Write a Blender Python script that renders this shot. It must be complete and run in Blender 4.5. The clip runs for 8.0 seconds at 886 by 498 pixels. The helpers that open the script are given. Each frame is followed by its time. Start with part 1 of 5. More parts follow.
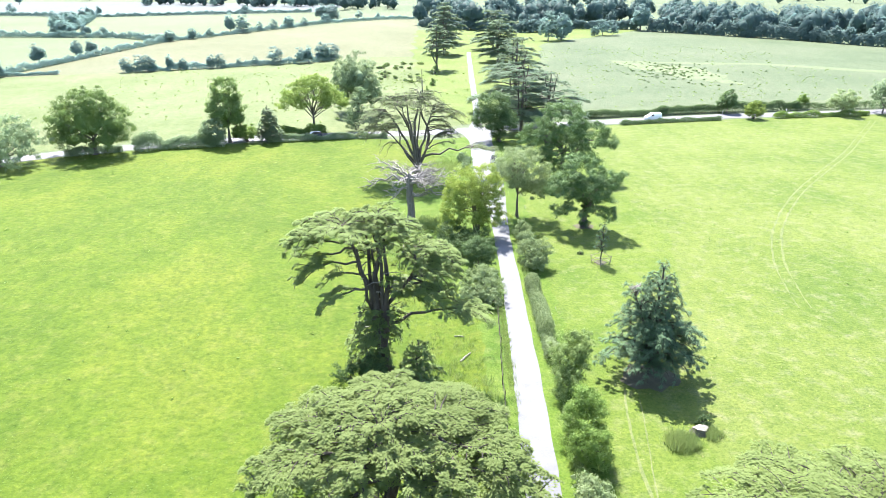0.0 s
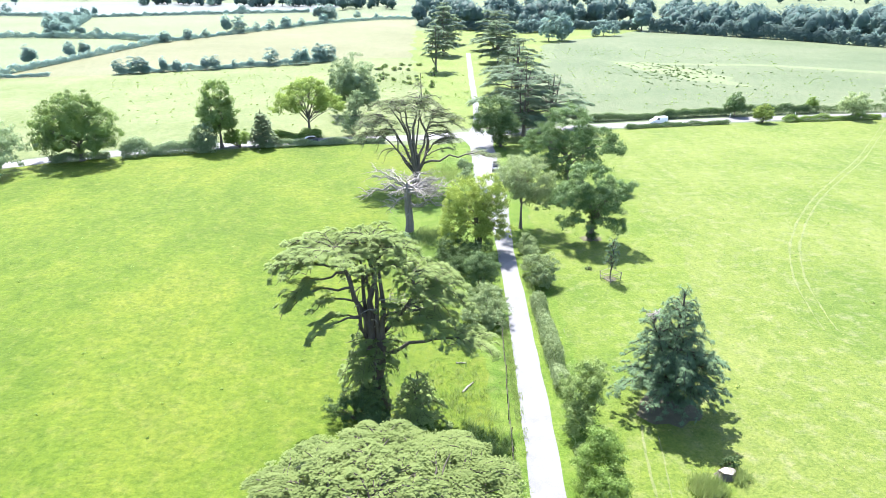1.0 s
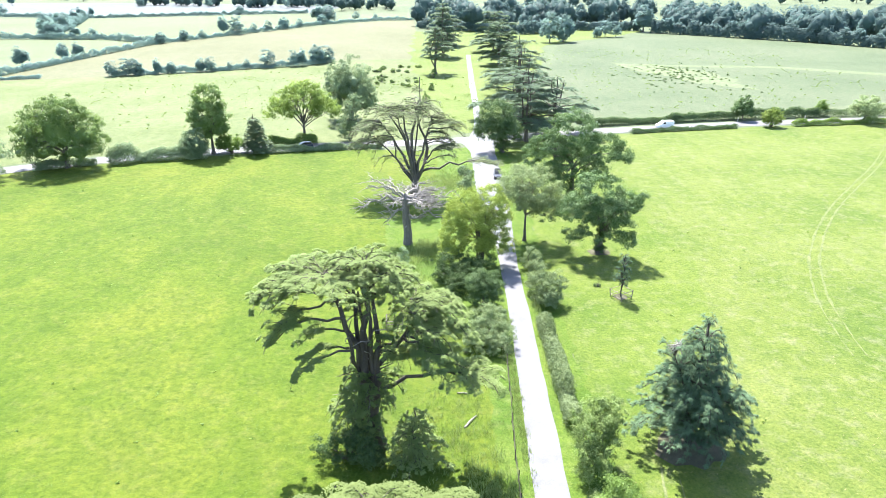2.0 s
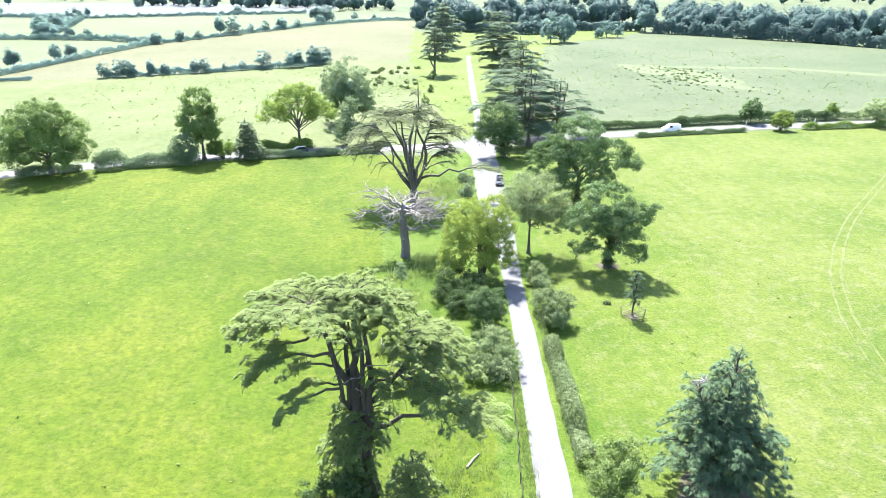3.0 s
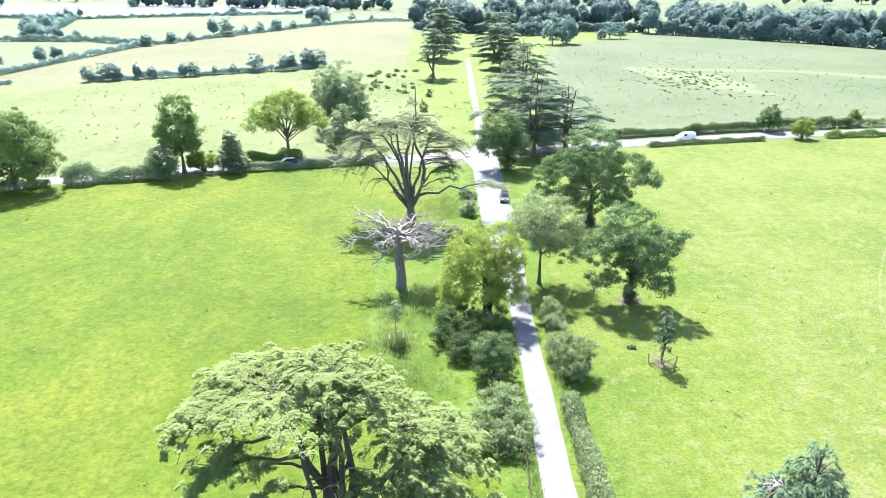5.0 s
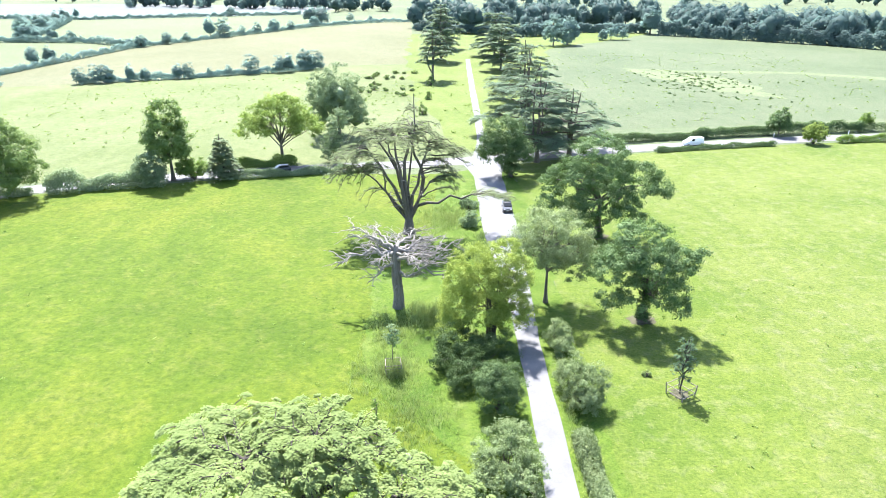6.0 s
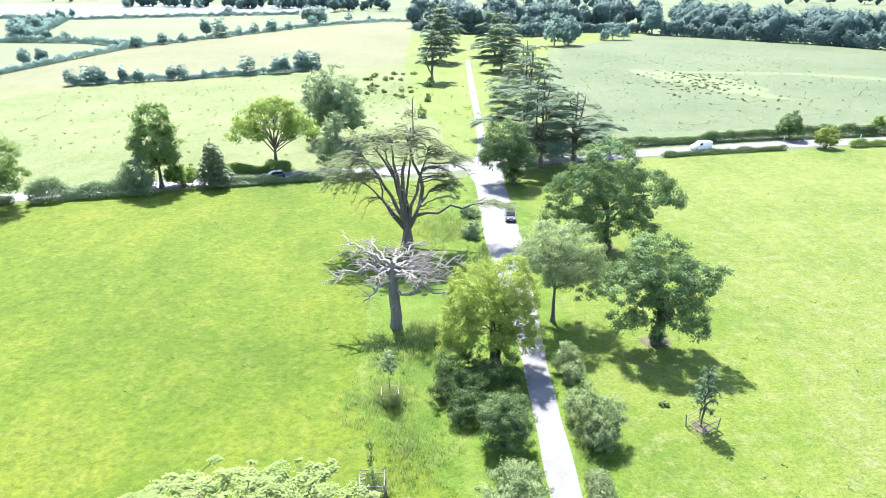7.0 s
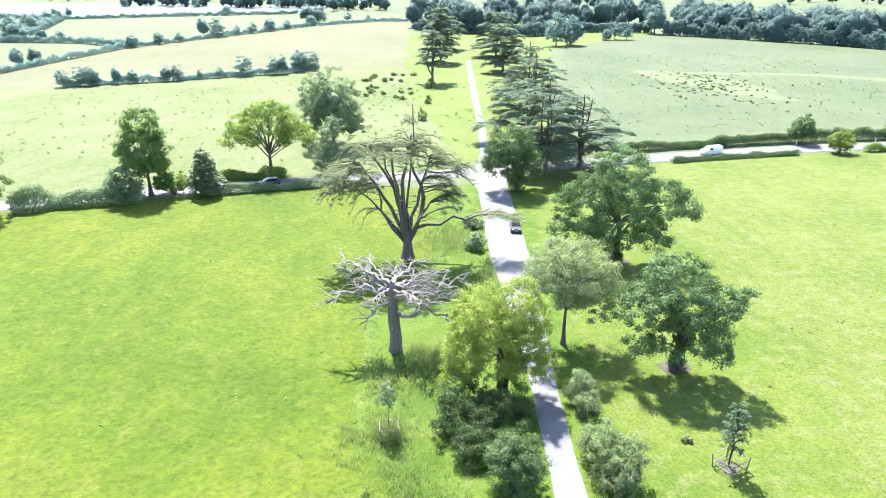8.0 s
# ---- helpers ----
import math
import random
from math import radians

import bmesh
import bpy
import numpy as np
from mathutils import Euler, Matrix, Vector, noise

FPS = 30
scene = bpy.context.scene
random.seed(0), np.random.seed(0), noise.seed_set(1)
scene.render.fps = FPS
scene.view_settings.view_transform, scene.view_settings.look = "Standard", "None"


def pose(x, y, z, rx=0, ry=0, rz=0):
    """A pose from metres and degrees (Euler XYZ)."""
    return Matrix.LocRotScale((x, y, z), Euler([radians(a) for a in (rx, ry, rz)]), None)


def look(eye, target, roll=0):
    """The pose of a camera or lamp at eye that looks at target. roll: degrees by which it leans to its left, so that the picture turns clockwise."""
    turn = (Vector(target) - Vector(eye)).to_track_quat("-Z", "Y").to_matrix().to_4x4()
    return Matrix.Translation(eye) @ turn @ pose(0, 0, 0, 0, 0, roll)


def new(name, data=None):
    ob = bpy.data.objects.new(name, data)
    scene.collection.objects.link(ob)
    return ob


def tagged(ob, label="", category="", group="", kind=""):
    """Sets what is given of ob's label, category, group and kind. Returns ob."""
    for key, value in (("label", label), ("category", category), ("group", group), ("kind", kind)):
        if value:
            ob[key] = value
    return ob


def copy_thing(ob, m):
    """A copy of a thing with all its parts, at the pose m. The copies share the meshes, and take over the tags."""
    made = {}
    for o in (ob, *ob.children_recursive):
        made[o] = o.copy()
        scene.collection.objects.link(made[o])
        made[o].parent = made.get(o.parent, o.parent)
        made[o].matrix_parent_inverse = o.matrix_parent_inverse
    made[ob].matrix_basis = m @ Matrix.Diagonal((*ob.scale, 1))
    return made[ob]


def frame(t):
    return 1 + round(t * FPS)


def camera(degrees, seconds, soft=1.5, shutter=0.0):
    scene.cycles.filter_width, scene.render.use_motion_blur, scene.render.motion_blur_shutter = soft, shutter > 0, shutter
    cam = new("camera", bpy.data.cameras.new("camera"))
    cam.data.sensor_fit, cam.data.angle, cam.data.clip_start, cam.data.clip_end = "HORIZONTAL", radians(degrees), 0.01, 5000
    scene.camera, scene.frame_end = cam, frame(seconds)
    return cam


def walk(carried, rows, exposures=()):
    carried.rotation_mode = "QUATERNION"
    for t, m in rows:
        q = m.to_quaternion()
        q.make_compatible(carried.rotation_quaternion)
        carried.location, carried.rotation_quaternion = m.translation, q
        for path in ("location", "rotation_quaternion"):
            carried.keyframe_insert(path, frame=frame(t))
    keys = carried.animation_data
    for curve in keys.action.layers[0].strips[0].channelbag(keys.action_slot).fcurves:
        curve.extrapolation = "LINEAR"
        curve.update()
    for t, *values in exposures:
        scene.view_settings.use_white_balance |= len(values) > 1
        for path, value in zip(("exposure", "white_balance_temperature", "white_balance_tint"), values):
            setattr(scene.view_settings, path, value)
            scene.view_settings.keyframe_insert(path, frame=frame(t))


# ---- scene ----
cam = camera(68.4, 8.0, 0.75)
EXPOSURE = 2.3
PATH = [
    (0, (0.335, -1.828, 40.51), (0.328, 0.014, 39.73), -0.3),
    (0.5, (0.247, 1.186, 40.452), (0.241, 3.028, 39.672), -0.3),
    (1, (0.147, 4.211, 40.393), (0.143, 6.052, 39.613), -0.3),
    (1.5, (0.098, 7.159, 40.301), (0.095, 9.001, 39.522), -0.3),
    (3, (0.062, 15.985, 39.848), (0.061, 17.828, 39.07), -0.3),
    (3.5, (0.073, 18.826, 39.68), (0.073, 20.669, 38.903), -0.3),
    (4, (-0.017, 21.781, 39.566), (-0.016, 23.624, 38.789), -0.3),
    (4.5, (-0.077, 24.67, 39.468), (-0.075, 26.513, 38.691), -0.3),
    (6, (-0.214, 33.373, 39.172), (-0.209, 35.216, 38.397), -0.3),
    (6.5, (-0.232, 36.108, 39.043), (-0.226, 37.951, 38.267), -0.3),
    (7, (-0.326, 38.936, 38.957), (-0.319, 40.779, 38.181), -0.3),
    (7.5, (-0.47, 41.653, 38.866), (-0.463, 43.495, 38.089), -0.3),
    (8, (-0.654, 44.502, 38.883), (-0.646, 46.344, 38.105), -0.3),
]
walk(cam, [(t, look(eye, target, roll)) for t, eye, target, roll in PATH], [(0, EXPOSURE, 6400, 12), (8, EXPOSURE, 6400, 12)])

# ---- light ----
SUN_ELEV, SUN_AZ = 56.5, -13.0   # degrees: height, and bearing to the right of +y
sun_dir = Vector((math.sin(radians(SUN_AZ)) * math.cos(radians(SUN_ELEV)), math.cos(radians(SUN_AZ)) * math.cos(radians(SUN_ELEV)), math.sin(radians(SUN_ELEV))))
world = bpy.data.worlds.new("sky")
scene.world = world
world.use_nodes = True
sky = world.node_tree.nodes.new("ShaderNodeTexSky")
sky.sky_type = "NISHITA"
sky.sun_disc = False
sky.sun_elevation, sky.sun_rotation = radians(SUN_ELEV), radians(SUN_AZ)
sky.air_density, sky.dust_density = 1.0, 1.0
background = world.node_tree.nodes["Background"]
background.inputs["Strength"].default_value = 0.11
world.node_tree.links.new(sky.outputs[0], background.inputs["Color"])
sun_data = bpy.data.lights.new("sun", "SUN")
sun_data.energy, sun_data.angle, sun_data.color = 4.5, radians(0.55), (1.0, 0.955, 0.9)
sun = new("sun", sun_data)
sun.matrix_world = look(sun_dir * 300, (0, 0, 0))


# ---- materials ----
def nodes_of(name):
    m = bpy.data.materials.new(name)
    m.use_nodes = True
    t = m.node_tree
    t.nodes.clear()
    return m, t, t.nodes.new("ShaderNodeOutputMaterial")


def ramp(t, fac, stops):
    r = t.nodes.new("ShaderNodeValToRGB")
    while len(r.color_ramp.elements) < len(stops):
        r.color_ramp.elements.new(0.5)
    for e, (p, c) in zip(r.color_ramp.elements, stops):
        e.position, e.color = p, (*c, 1)
    t.links.new(fac, r.inputs[0])
    return r.outputs[0]


def noise_tex(t, scale, detail=4.0, rough=0.55, stretch=None):
    co = t.nodes.new("ShaderNodeTexCoord").outputs["Object"]
    if stretch:
        mp = t.nodes.new("ShaderNodeMapping")
        mp.inputs["Scale"].default_value = stretch
        t.links.new(co, mp.inputs["Vector"])
        co = mp.outputs[0]
    n = t.nodes.new("ShaderNodeTexNoise")
    n.inputs["Scale"].default_value, n.inputs["Detail"].default_value, n.inputs["Roughness"].default_value = scale, detail, rough
    t.links.new(co, n.inputs["Vector"])
    return n.outputs[0]


def mix_col(t, fac, a, b, mode="MIX"):
    m = t.nodes.new("ShaderNodeMix")
    m.data_type, m.blend_type = "RGBA", mode
    for sock, v in ((m.inputs[0], fac), (m.inputs[6], a), (m.inputs[7], b)):
        if isinstance(v, (int, float)):
            sock.default_value = v
        elif isinstance(v, tuple):
            sock.default_value = (*v, 1)
        else:
            t.links.new(v, sock)
    return m.outputs[2]


def leaf_material(name, dark, mid, light, through_colour, translucency=0.42, gloss=0.55):
    """Leaves: varied from leaf to leaf, light shining through them, a waxy sheen."""
    m, t, out = nodes_of(name)
    geo = t.nodes.new("ShaderNodeNewGeometry")
    col = ramp(t, geo.outputs["Random Per Island"], [(0.0, dark), (0.5, mid), (1.0, light)])
    info = t.nodes.new("ShaderNodeObjectInfo")
    big = noise_tex(t, 0.35, 2.0)
    col = mix_col(t, 0.5, col, ramp(t, big, [(0.3, dark), (0.7, light)]))
    hsv = t.nodes.new("ShaderNodeHueSaturation")
    val = t.nodes.new("ShaderNodeMapRange")
    t.links.new(info.outputs["Random"], val.inputs[0])
    val.inputs[3].default_value, val.inputs[4].default_value = 0.9, 1.12
    t.links.new(val.outputs[0], hsv.inputs["Value"])
    t.links.new(col, hsv.inputs["Color"])
    p = t.nodes.new("ShaderNodeBsdfPrincipled")
    p.inputs["Roughness"].default_value = gloss
    p.inputs["Specular IOR Level"].default_value = 0.08
    t.links.new(hsv.outputs[0], p.inputs["Base Color"])
    tr = t.nodes.new("ShaderNodeBsdfTranslucent")
    t.links.new(mix_col(t, 0.5, hsv.outputs[0], through_colour), tr.inputs["Color"])
    mx = t.nodes.new("ShaderNodeMixShader")
    mx.inputs[0].default_value = translucency
    t.links.new(p.outputs[0], mx.inputs[1])
    t.links.new(tr.outputs[0], mx.inputs[2])
    t.links.new(mx.outputs[0], out.inputs[0])
    return m


def rough_material(name, a, b, c, scale=1.0, fine=14.0, rough=0.9, bump=0.4, stretch=None, metal=0.0, dist=0.03):
    """Solid surface with colour varied at two scales and fine relief."""
    m, t, out = nodes_of(name)
    p = t.nodes.new("ShaderNodeBsdfPrincipled")
    n1, n2 = noise_tex(t, scale, 4.0, 0.6, stretch), noise_tex(t, fine, 5.0, 0.65, stretch)
    col = ramp(t, n1, [(0.32, a), (0.52, b), (0.72, c)])
    col = mix_col(t, 0.45, col, ramp(t, n2, [(0.3, a), (0.7, c)]))
    t.links.new(col, p.inputs["Base Color"])
    p.inputs["Roughness"].default_value, p.inputs["Metallic"].default_value = rough, metal
    bp = t.nodes.new("ShaderNodeBump")
    bp.inputs["Strength"].default_value, bp.inputs["Distance"].default_value = bump, dist
    t.links.new(n2, bp.inputs["Height"])
    t.links.new(bp.outputs[0], p.inputs["Normal"])
    t.links.new(p.outputs[0], out.inputs[0])
    return m


def grass_material(name, dark, mid, light, dry, patch=0.045, fleck=2.8, dryness=0.5, translucency=0.3):
    """Pasture: broad patches, mid-sized tussocks and fine blades; blades let light through."""
    m, t, out = nodes_of(name)
    broad = noise_tex(t, patch, 5.0, 0.55)
    tuft = noise_tex(t, fleck, 6.0, 0.7)
    streak = noise_tex(t, 0.22, 4.0, 0.6, (1.0, 0.45, 1.0))
    blade = noise_tex(t, 9.0, 3.0, 0.7)
    col = ramp(t, broad, [(0.34, dark), (0.5, mid), (0.66, light)])
    col = mix_col(t, 0.34, col, ramp(t, streak, [(0.34, dark), (0.5, mid), (0.68, light)]))
    f = t.nodes.new("ShaderNodeMapRange")
    f.inputs[1].default_value, f.inputs[2].default_value, f.inputs[4].default_value = 0.5, 0.72, dryness
    t.links.new(noise_tex(t, 0.5, 6.0, 0.7), f.inputs[0])
    col = mix_col(t, f.outputs[0], col, dry)
    spec = ramp(t, tuft, [(0.3, (0.42, 0.56, 0.42)), (0.46, (0.96, 0.99, 0.94)), (0.66, (1.42, 1.3, 1.26))])
    col = mix_col(t, 0.72, col, spec, "MULTIPLY")
    clod = ramp(t, noise_tex(t, 0.75, 5.0, 0.65), [(0.36, (0.72, 0.82, 0.7)), (0.5, (1.0, 1.0, 1.0)), (0.66, (1.22, 1.14, 1.12))])
    col = mix_col(t, 0.55, col, clod, "MULTIPLY")
    fine = ramp(t, blade, [(0.3, (0.7, 0.72, 0.66)), (0.7, (1.25, 1.2, 1.15))])
    col = mix_col(t, 0.6, col, fine, "MULTIPLY")
    p = t.nodes.new("ShaderNodeBsdfPrincipled")
    p.inputs["Roughness"].default_value = 0.85
    p.inputs["Specular IOR Level"].default_value = 0.1
    t.links.new(col, p.inputs["Base Color"])
    bp = t.nodes.new("ShaderNodeBump")
    bp.inputs["Strength"].default_value, bp.inputs["Distance"].default_value = 0.8, 0.2
    t.links.new(tuft, bp.inputs["Height"])
    t.links.new(bp.outputs[0], p.inputs["Normal"])
    t.links.new(p.outputs[0], out.inputs[0])
    return m


def plain(name, col, rough=0.5, metal=0.0, coat=0.0):
    m, t, out = nodes_of(name)
    p = t.nodes.new("ShaderNodeBsdfPrincipled")
    n = noise_tex(t, 6.0, 3.0)
    t.links.new(ramp(t, n, [(0.3, tuple(v * 0.85 for v in col)), (0.7, tuple(min(1, v * 1.12) for v in col))]), p.inputs["Base Color"])
    p.inputs["Roughness"].default_value, p.inputs["Metallic"].default_value, p.inputs["Coat Weight"].default_value = rough, metal, coat
    t.links.new(p.outputs[0], out.inputs[0])
    return m


pasture = grass_material("pasture", (0.041, 0.075, 0.008), (0.061, 0.098, 0.010), (0.090, 0.115, 0.015), (0.112, 0.124, 0.033), fleck=1.7)
pasture_right = grass_material("pasture_right", (0.060, 0.098, 0.019), (0.086, 0.118, 0.026), (0.108, 0.134, 0.040), (0.151, 0.154, 0.095), dryness=0.65)
lush_grass = grass_material("lush_grass", (0.055, 0.096, 0.015), (0.08, 0.117, 0.021), (0.103, 0.133, 0.032), (0.14, 0.15, 0.078), dryness=0.6)
verge_grass = grass_material("verge_grass", (0.041, 0.085, 0.011), (0.066, 0.112, 0.016), (0.090, 0.131, 0.027), (0.123, 0.145, 0.057), patch=0.2, dryness=0.5)
avenue_green = grass_material("avenue_green", (0.07, 0.108, 0.022), (0.09, 0.124, 0.032), (0.108, 0.138, 0.046), (0.126, 0.142, 0.064), patch=0.05)
# next five, far fields: blue mixed into the grass colours stands in for haze
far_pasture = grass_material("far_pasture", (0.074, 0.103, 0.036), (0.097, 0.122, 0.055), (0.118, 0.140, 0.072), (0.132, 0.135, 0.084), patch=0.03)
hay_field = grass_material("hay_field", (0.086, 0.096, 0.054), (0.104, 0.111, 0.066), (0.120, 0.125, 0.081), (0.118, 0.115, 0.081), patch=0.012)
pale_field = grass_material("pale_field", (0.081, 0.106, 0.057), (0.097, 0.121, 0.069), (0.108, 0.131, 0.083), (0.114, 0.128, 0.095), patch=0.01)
bleached_hazed_field = grass_material("bleached_hazed_field", (0.093, 0.109, 0.117), (0.104, 0.121, 0.131), (0.116, 0.131, 0.146), (0.122, 0.132, 0.152), patch=0.01)
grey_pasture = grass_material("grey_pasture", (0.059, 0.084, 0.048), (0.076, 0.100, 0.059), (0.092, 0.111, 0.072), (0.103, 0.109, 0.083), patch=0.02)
ground_grass = grass_material("ground_grass", (0.064, 0.092, 0.050), (0.086, 0.112, 0.065), (0.108, 0.126, 0.080), (0.124, 0.126, 0.093), patch=0.01)
pressed_grass = grass_material("pressed_grass", (0.090, 0.118, 0.040), (0.107, 0.131, 0.052), (0.120, 0.142, 0.064), (0.132, 0.147, 0.083), patch=0.4)
worn_grass = grass_material("worn_grass", (0.086, 0.115, 0.060), (0.108, 0.134, 0.076), (0.121, 0.144, 0.091), (0.131, 0.147, 0.105), patch=0.4)
lane_stone = rough_material("lane_stone", (0.098, 0.101, 0.110), (0.130, 0.134, 0.145), (0.158, 0.162, 0.174), 0.35, 7.0, 0.92, 0.3)
road_stone = rough_material("road_stone", (0.081, 0.081, 0.090), (0.110, 0.110, 0.122), (0.139, 0.139, 0.155), 0.3, 9.0, 0.8, 0.2)
bark_dark = rough_material("bark_dark", (0.03, 0.025, 0.02), (0.06, 0.05, 0.042), (0.1, 0.085, 0.07), 1.2, 9.0, 0.95, 0.8, (2.5, 2.5, 0.4))
bark_grey = rough_material("bark_grey", (0.056, 0.048, 0.040), (0.104, 0.092, 0.080), (0.160, 0.144, 0.124), 1.2, 9.0, 0.95, 0.8, (2.5, 2.5, 0.4))
bark_dead = rough_material("bark_dead", (0.102, 0.094, 0.087), (0.229, 0.213, 0.199), (0.350, 0.327, 0.304), 1.0, 7.0, 0.9, 0.7, (2.414, 2.336, 0.558))
bark_stripped = rough_material("bark_stripped", (0.06, 0.054, 0.048), (0.13, 0.12, 0.11), (0.26, 0.245, 0.23), 0.8, 6.0, 0.92, 0.8, (2.4, 2.4, 0.35))
bare_earth = rough_material("bare_earth", (0.04, 0.036, 0.02), (0.062, 0.06, 0.034), (0.09, 0.09, 0.05), 1.0, 9.0, 0.95, 0.6)
old_timber = rough_material("old_timber", (0.120, 0.104, 0.088), (0.205, 0.182, 0.155), (0.300, 0.272, 0.238), 2.0, 14.0, 0.9, 0.5, (6.400, 6.400, 0.960))
cut_wood = rough_material("cut_wood", (0.146, 0.130, 0.111), (0.200, 0.184, 0.165), (0.238, 0.222, 0.203), 2.0, 10.0, 0.85, 0.4)
cedar_green = leaf_material("cedar_green", (0.141, 0.201, 0.068), (0.184, 0.251, 0.088), (0.246, 0.313, 0.119), (0.246, 0.341, 0.077), 0.34, 0.7)
cedar_pale = leaf_material("cedar_pale", (0.117, 0.160, 0.052), (0.146, 0.195, 0.064), (0.182, 0.233, 0.085), (0.196, 0.264, 0.055), 0.42, 0.7)
cedar_blue = leaf_material("cedar_blue", (0.062, 0.110, 0.058), (0.088, 0.148, 0.078), (0.125, 0.192, 0.108), (0.110, 0.185, 0.070), 0.22, 0.7)
leaf_oak = leaf_material("leaf_oak", (0.034, 0.068, 0.022), (0.092, 0.160, 0.060), (0.225, 0.320, 0.150), (0.170, 0.300, 0.060), 0.28, 0.5)
leaf_mid = leaf_material("leaf_mid", (0.076, 0.134, 0.030), (0.128, 0.212, 0.053), (0.206, 0.296, 0.089), (0.258, 0.385, 0.063), 0.42, 0.4)
leaf_road = leaf_material("leaf_road", (0.078, 0.131, 0.045), (0.140, 0.214, 0.073), (0.235, 0.323, 0.121), (0.241, 0.364, 0.076), 0.38, 0.45)
leaf_field = leaf_material("leaf_field", (0.122, 0.185, 0.051), (0.214, 0.297, 0.079), (0.325, 0.419, 0.125), (0.347, 0.473, 0.092), 0.42)
leaf_lime = leaf_material("leaf_lime", (0.161, 0.224, 0.050), (0.247, 0.319, 0.074), (0.345, 0.414, 0.110), (0.380, 0.470, 0.084), 0.42)
leaf_yellow = leaf_material("leaf_yellow", (0.132, 0.198, 0.047), (0.209, 0.289, 0.074), (0.296, 0.373, 0.110), (0.329, 0.433, 0.084), 0.45)
leaf_ash = leaf_material("leaf_ash", (0.150, 0.205, 0.098), (0.245, 0.310, 0.155), (0.350, 0.420, 0.230), (0.330, 0.430, 0.150), 0.4, 0.6)
leaf_grey = leaf_material("leaf_grey", (0.114, 0.171, 0.091), (0.187, 0.258, 0.138), (0.281, 0.360, 0.213), (0.250, 0.354, 0.149), 0.4, 0.5)
leaf_ivy = leaf_material("leaf_ivy", (0.026, 0.054, 0.020), (0.056, 0.100, 0.036), (0.110, 0.165, 0.070), (0.110, 0.190, 0.036), 0.28, 0.45)
leaf_clipped = leaf_material("leaf_clipped", (0.041, 0.076, 0.030), (0.087, 0.140, 0.055), (0.172, 0.244, 0.113), (0.149, 0.247, 0.057), 0.28, 0.5)
cedar_old = leaf_material("cedar_old", (0.100, 0.138, 0.062), (0.138, 0.182, 0.084), (0.190, 0.236, 0.116), (0.185, 0.250, 0.080), 0.3, 0.7)
# distance haze is put into these two leaf colours: pale, bluish, little varied
leaf_far_hazed = leaf_material("leaf_far_hazed", (0.152, 0.240, 0.225), (0.169, 0.263, 0.248), (0.189, 0.288, 0.270), (0.253, 0.380, 0.315), 0.6)
leaf_distant_hazed = leaf_material("leaf_distant_hazed", (0.100, 0.161, 0.153), (0.110, 0.173, 0.164), (0.122, 0.188, 0.177), (0.152, 0.244, 0.215), 0.62)
cedar_far = leaf_material("cedar_far", (0.109, 0.168, 0.110), (0.152, 0.222, 0.142), (0.200, 0.276, 0.181), (0.213, 0.309, 0.142), 0.48)
leaf_bramble = leaf_material("leaf_bramble", (0.110, 0.155, 0.068), (0.185, 0.248, 0.112), (0.290, 0.360, 0.190), (0.260, 0.350, 0.120), 0.36, 0.6)
hedge_leaf = leaf_material("hedge_leaf", (0.088, 0.140, 0.044), (0.160, 0.232, 0.078), (0.270, 0.345, 0.135), (0.250, 0.370, 0.080), 0.36, 0.5)
weed_leaf = leaf_material("weed_leaf", (0.124, 0.188, 0.062), (0.195, 0.269, 0.095), (0.305, 0.369, 0.156), (0.325, 0.425, 0.112), 0.36)
blade_green = leaf_material("blade_green", (0.058, 0.106, 0.013), (0.080, 0.133, 0.018), (0.110, 0.159, 0.032), (0.124, 0.180, 0.022), 0.2)
blade_dry = leaf_material("blade_dry", (0.136, 0.150, 0.048), (0.190, 0.197, 0.075), (0.252, 0.245, 0.116), (0.224, 0.231, 0.082), 0.4)


# ---- mesh tools ----
def gz(x, y=0.0):
    """Height of the ground: level, with a low rise to the west."""
    return 2.0 * min(max((-x - 8.0) / 40.0, 0.0), 1.0)


def gz_all(x):
    return 2.0 * np.clip((-x - 8.0) / 40.0, 0.0, 1.0)


def mesh_quads(name, v, f, material):
    """A mesh from arrays: vertices (n, 3) and faces (m, 4) or (m, 3)."""
    v, f = np.asarray(v, np.float32), np.asarray(f, np.int32)
    me = bpy.data.meshes.new(name)
    k = f.shape[1]
    me.vertices.add(len(v))
    me.vertices.foreach_set("co", v.ravel())
    me.loops.add(f.size)
    me.loops.foreach_set("vertex_index", f.ravel())
    me.polygons.add(len(f))
    me.polygons.foreach_set("loop_start", np.arange(0, f.size, k, dtype=np.int32))
    me.update(calc_edges=True)
    me.materials.append(material)
    return me


def part(name, data, material=None, parent=None, label="", at=None):
    """Links a mesh (or a bmesh) as one object, under a thing where one is given."""
    if isinstance(data, bmesh.types.BMesh):
        me = bpy.data.meshes.new(name)
        data.to_mesh(me)
        data.free()
        me.materials.append(material)
        data = me
    ob = new(name, data)
    if parent:
        ob.parent = parent
    if at is not None:
        ob.location = at
    return tagged(ob, label)


def thing(name, at, label, category, group="", kind=""):
    ob = new(name)
    ob.location = at
    return tagged(ob, label, category, group, kind)


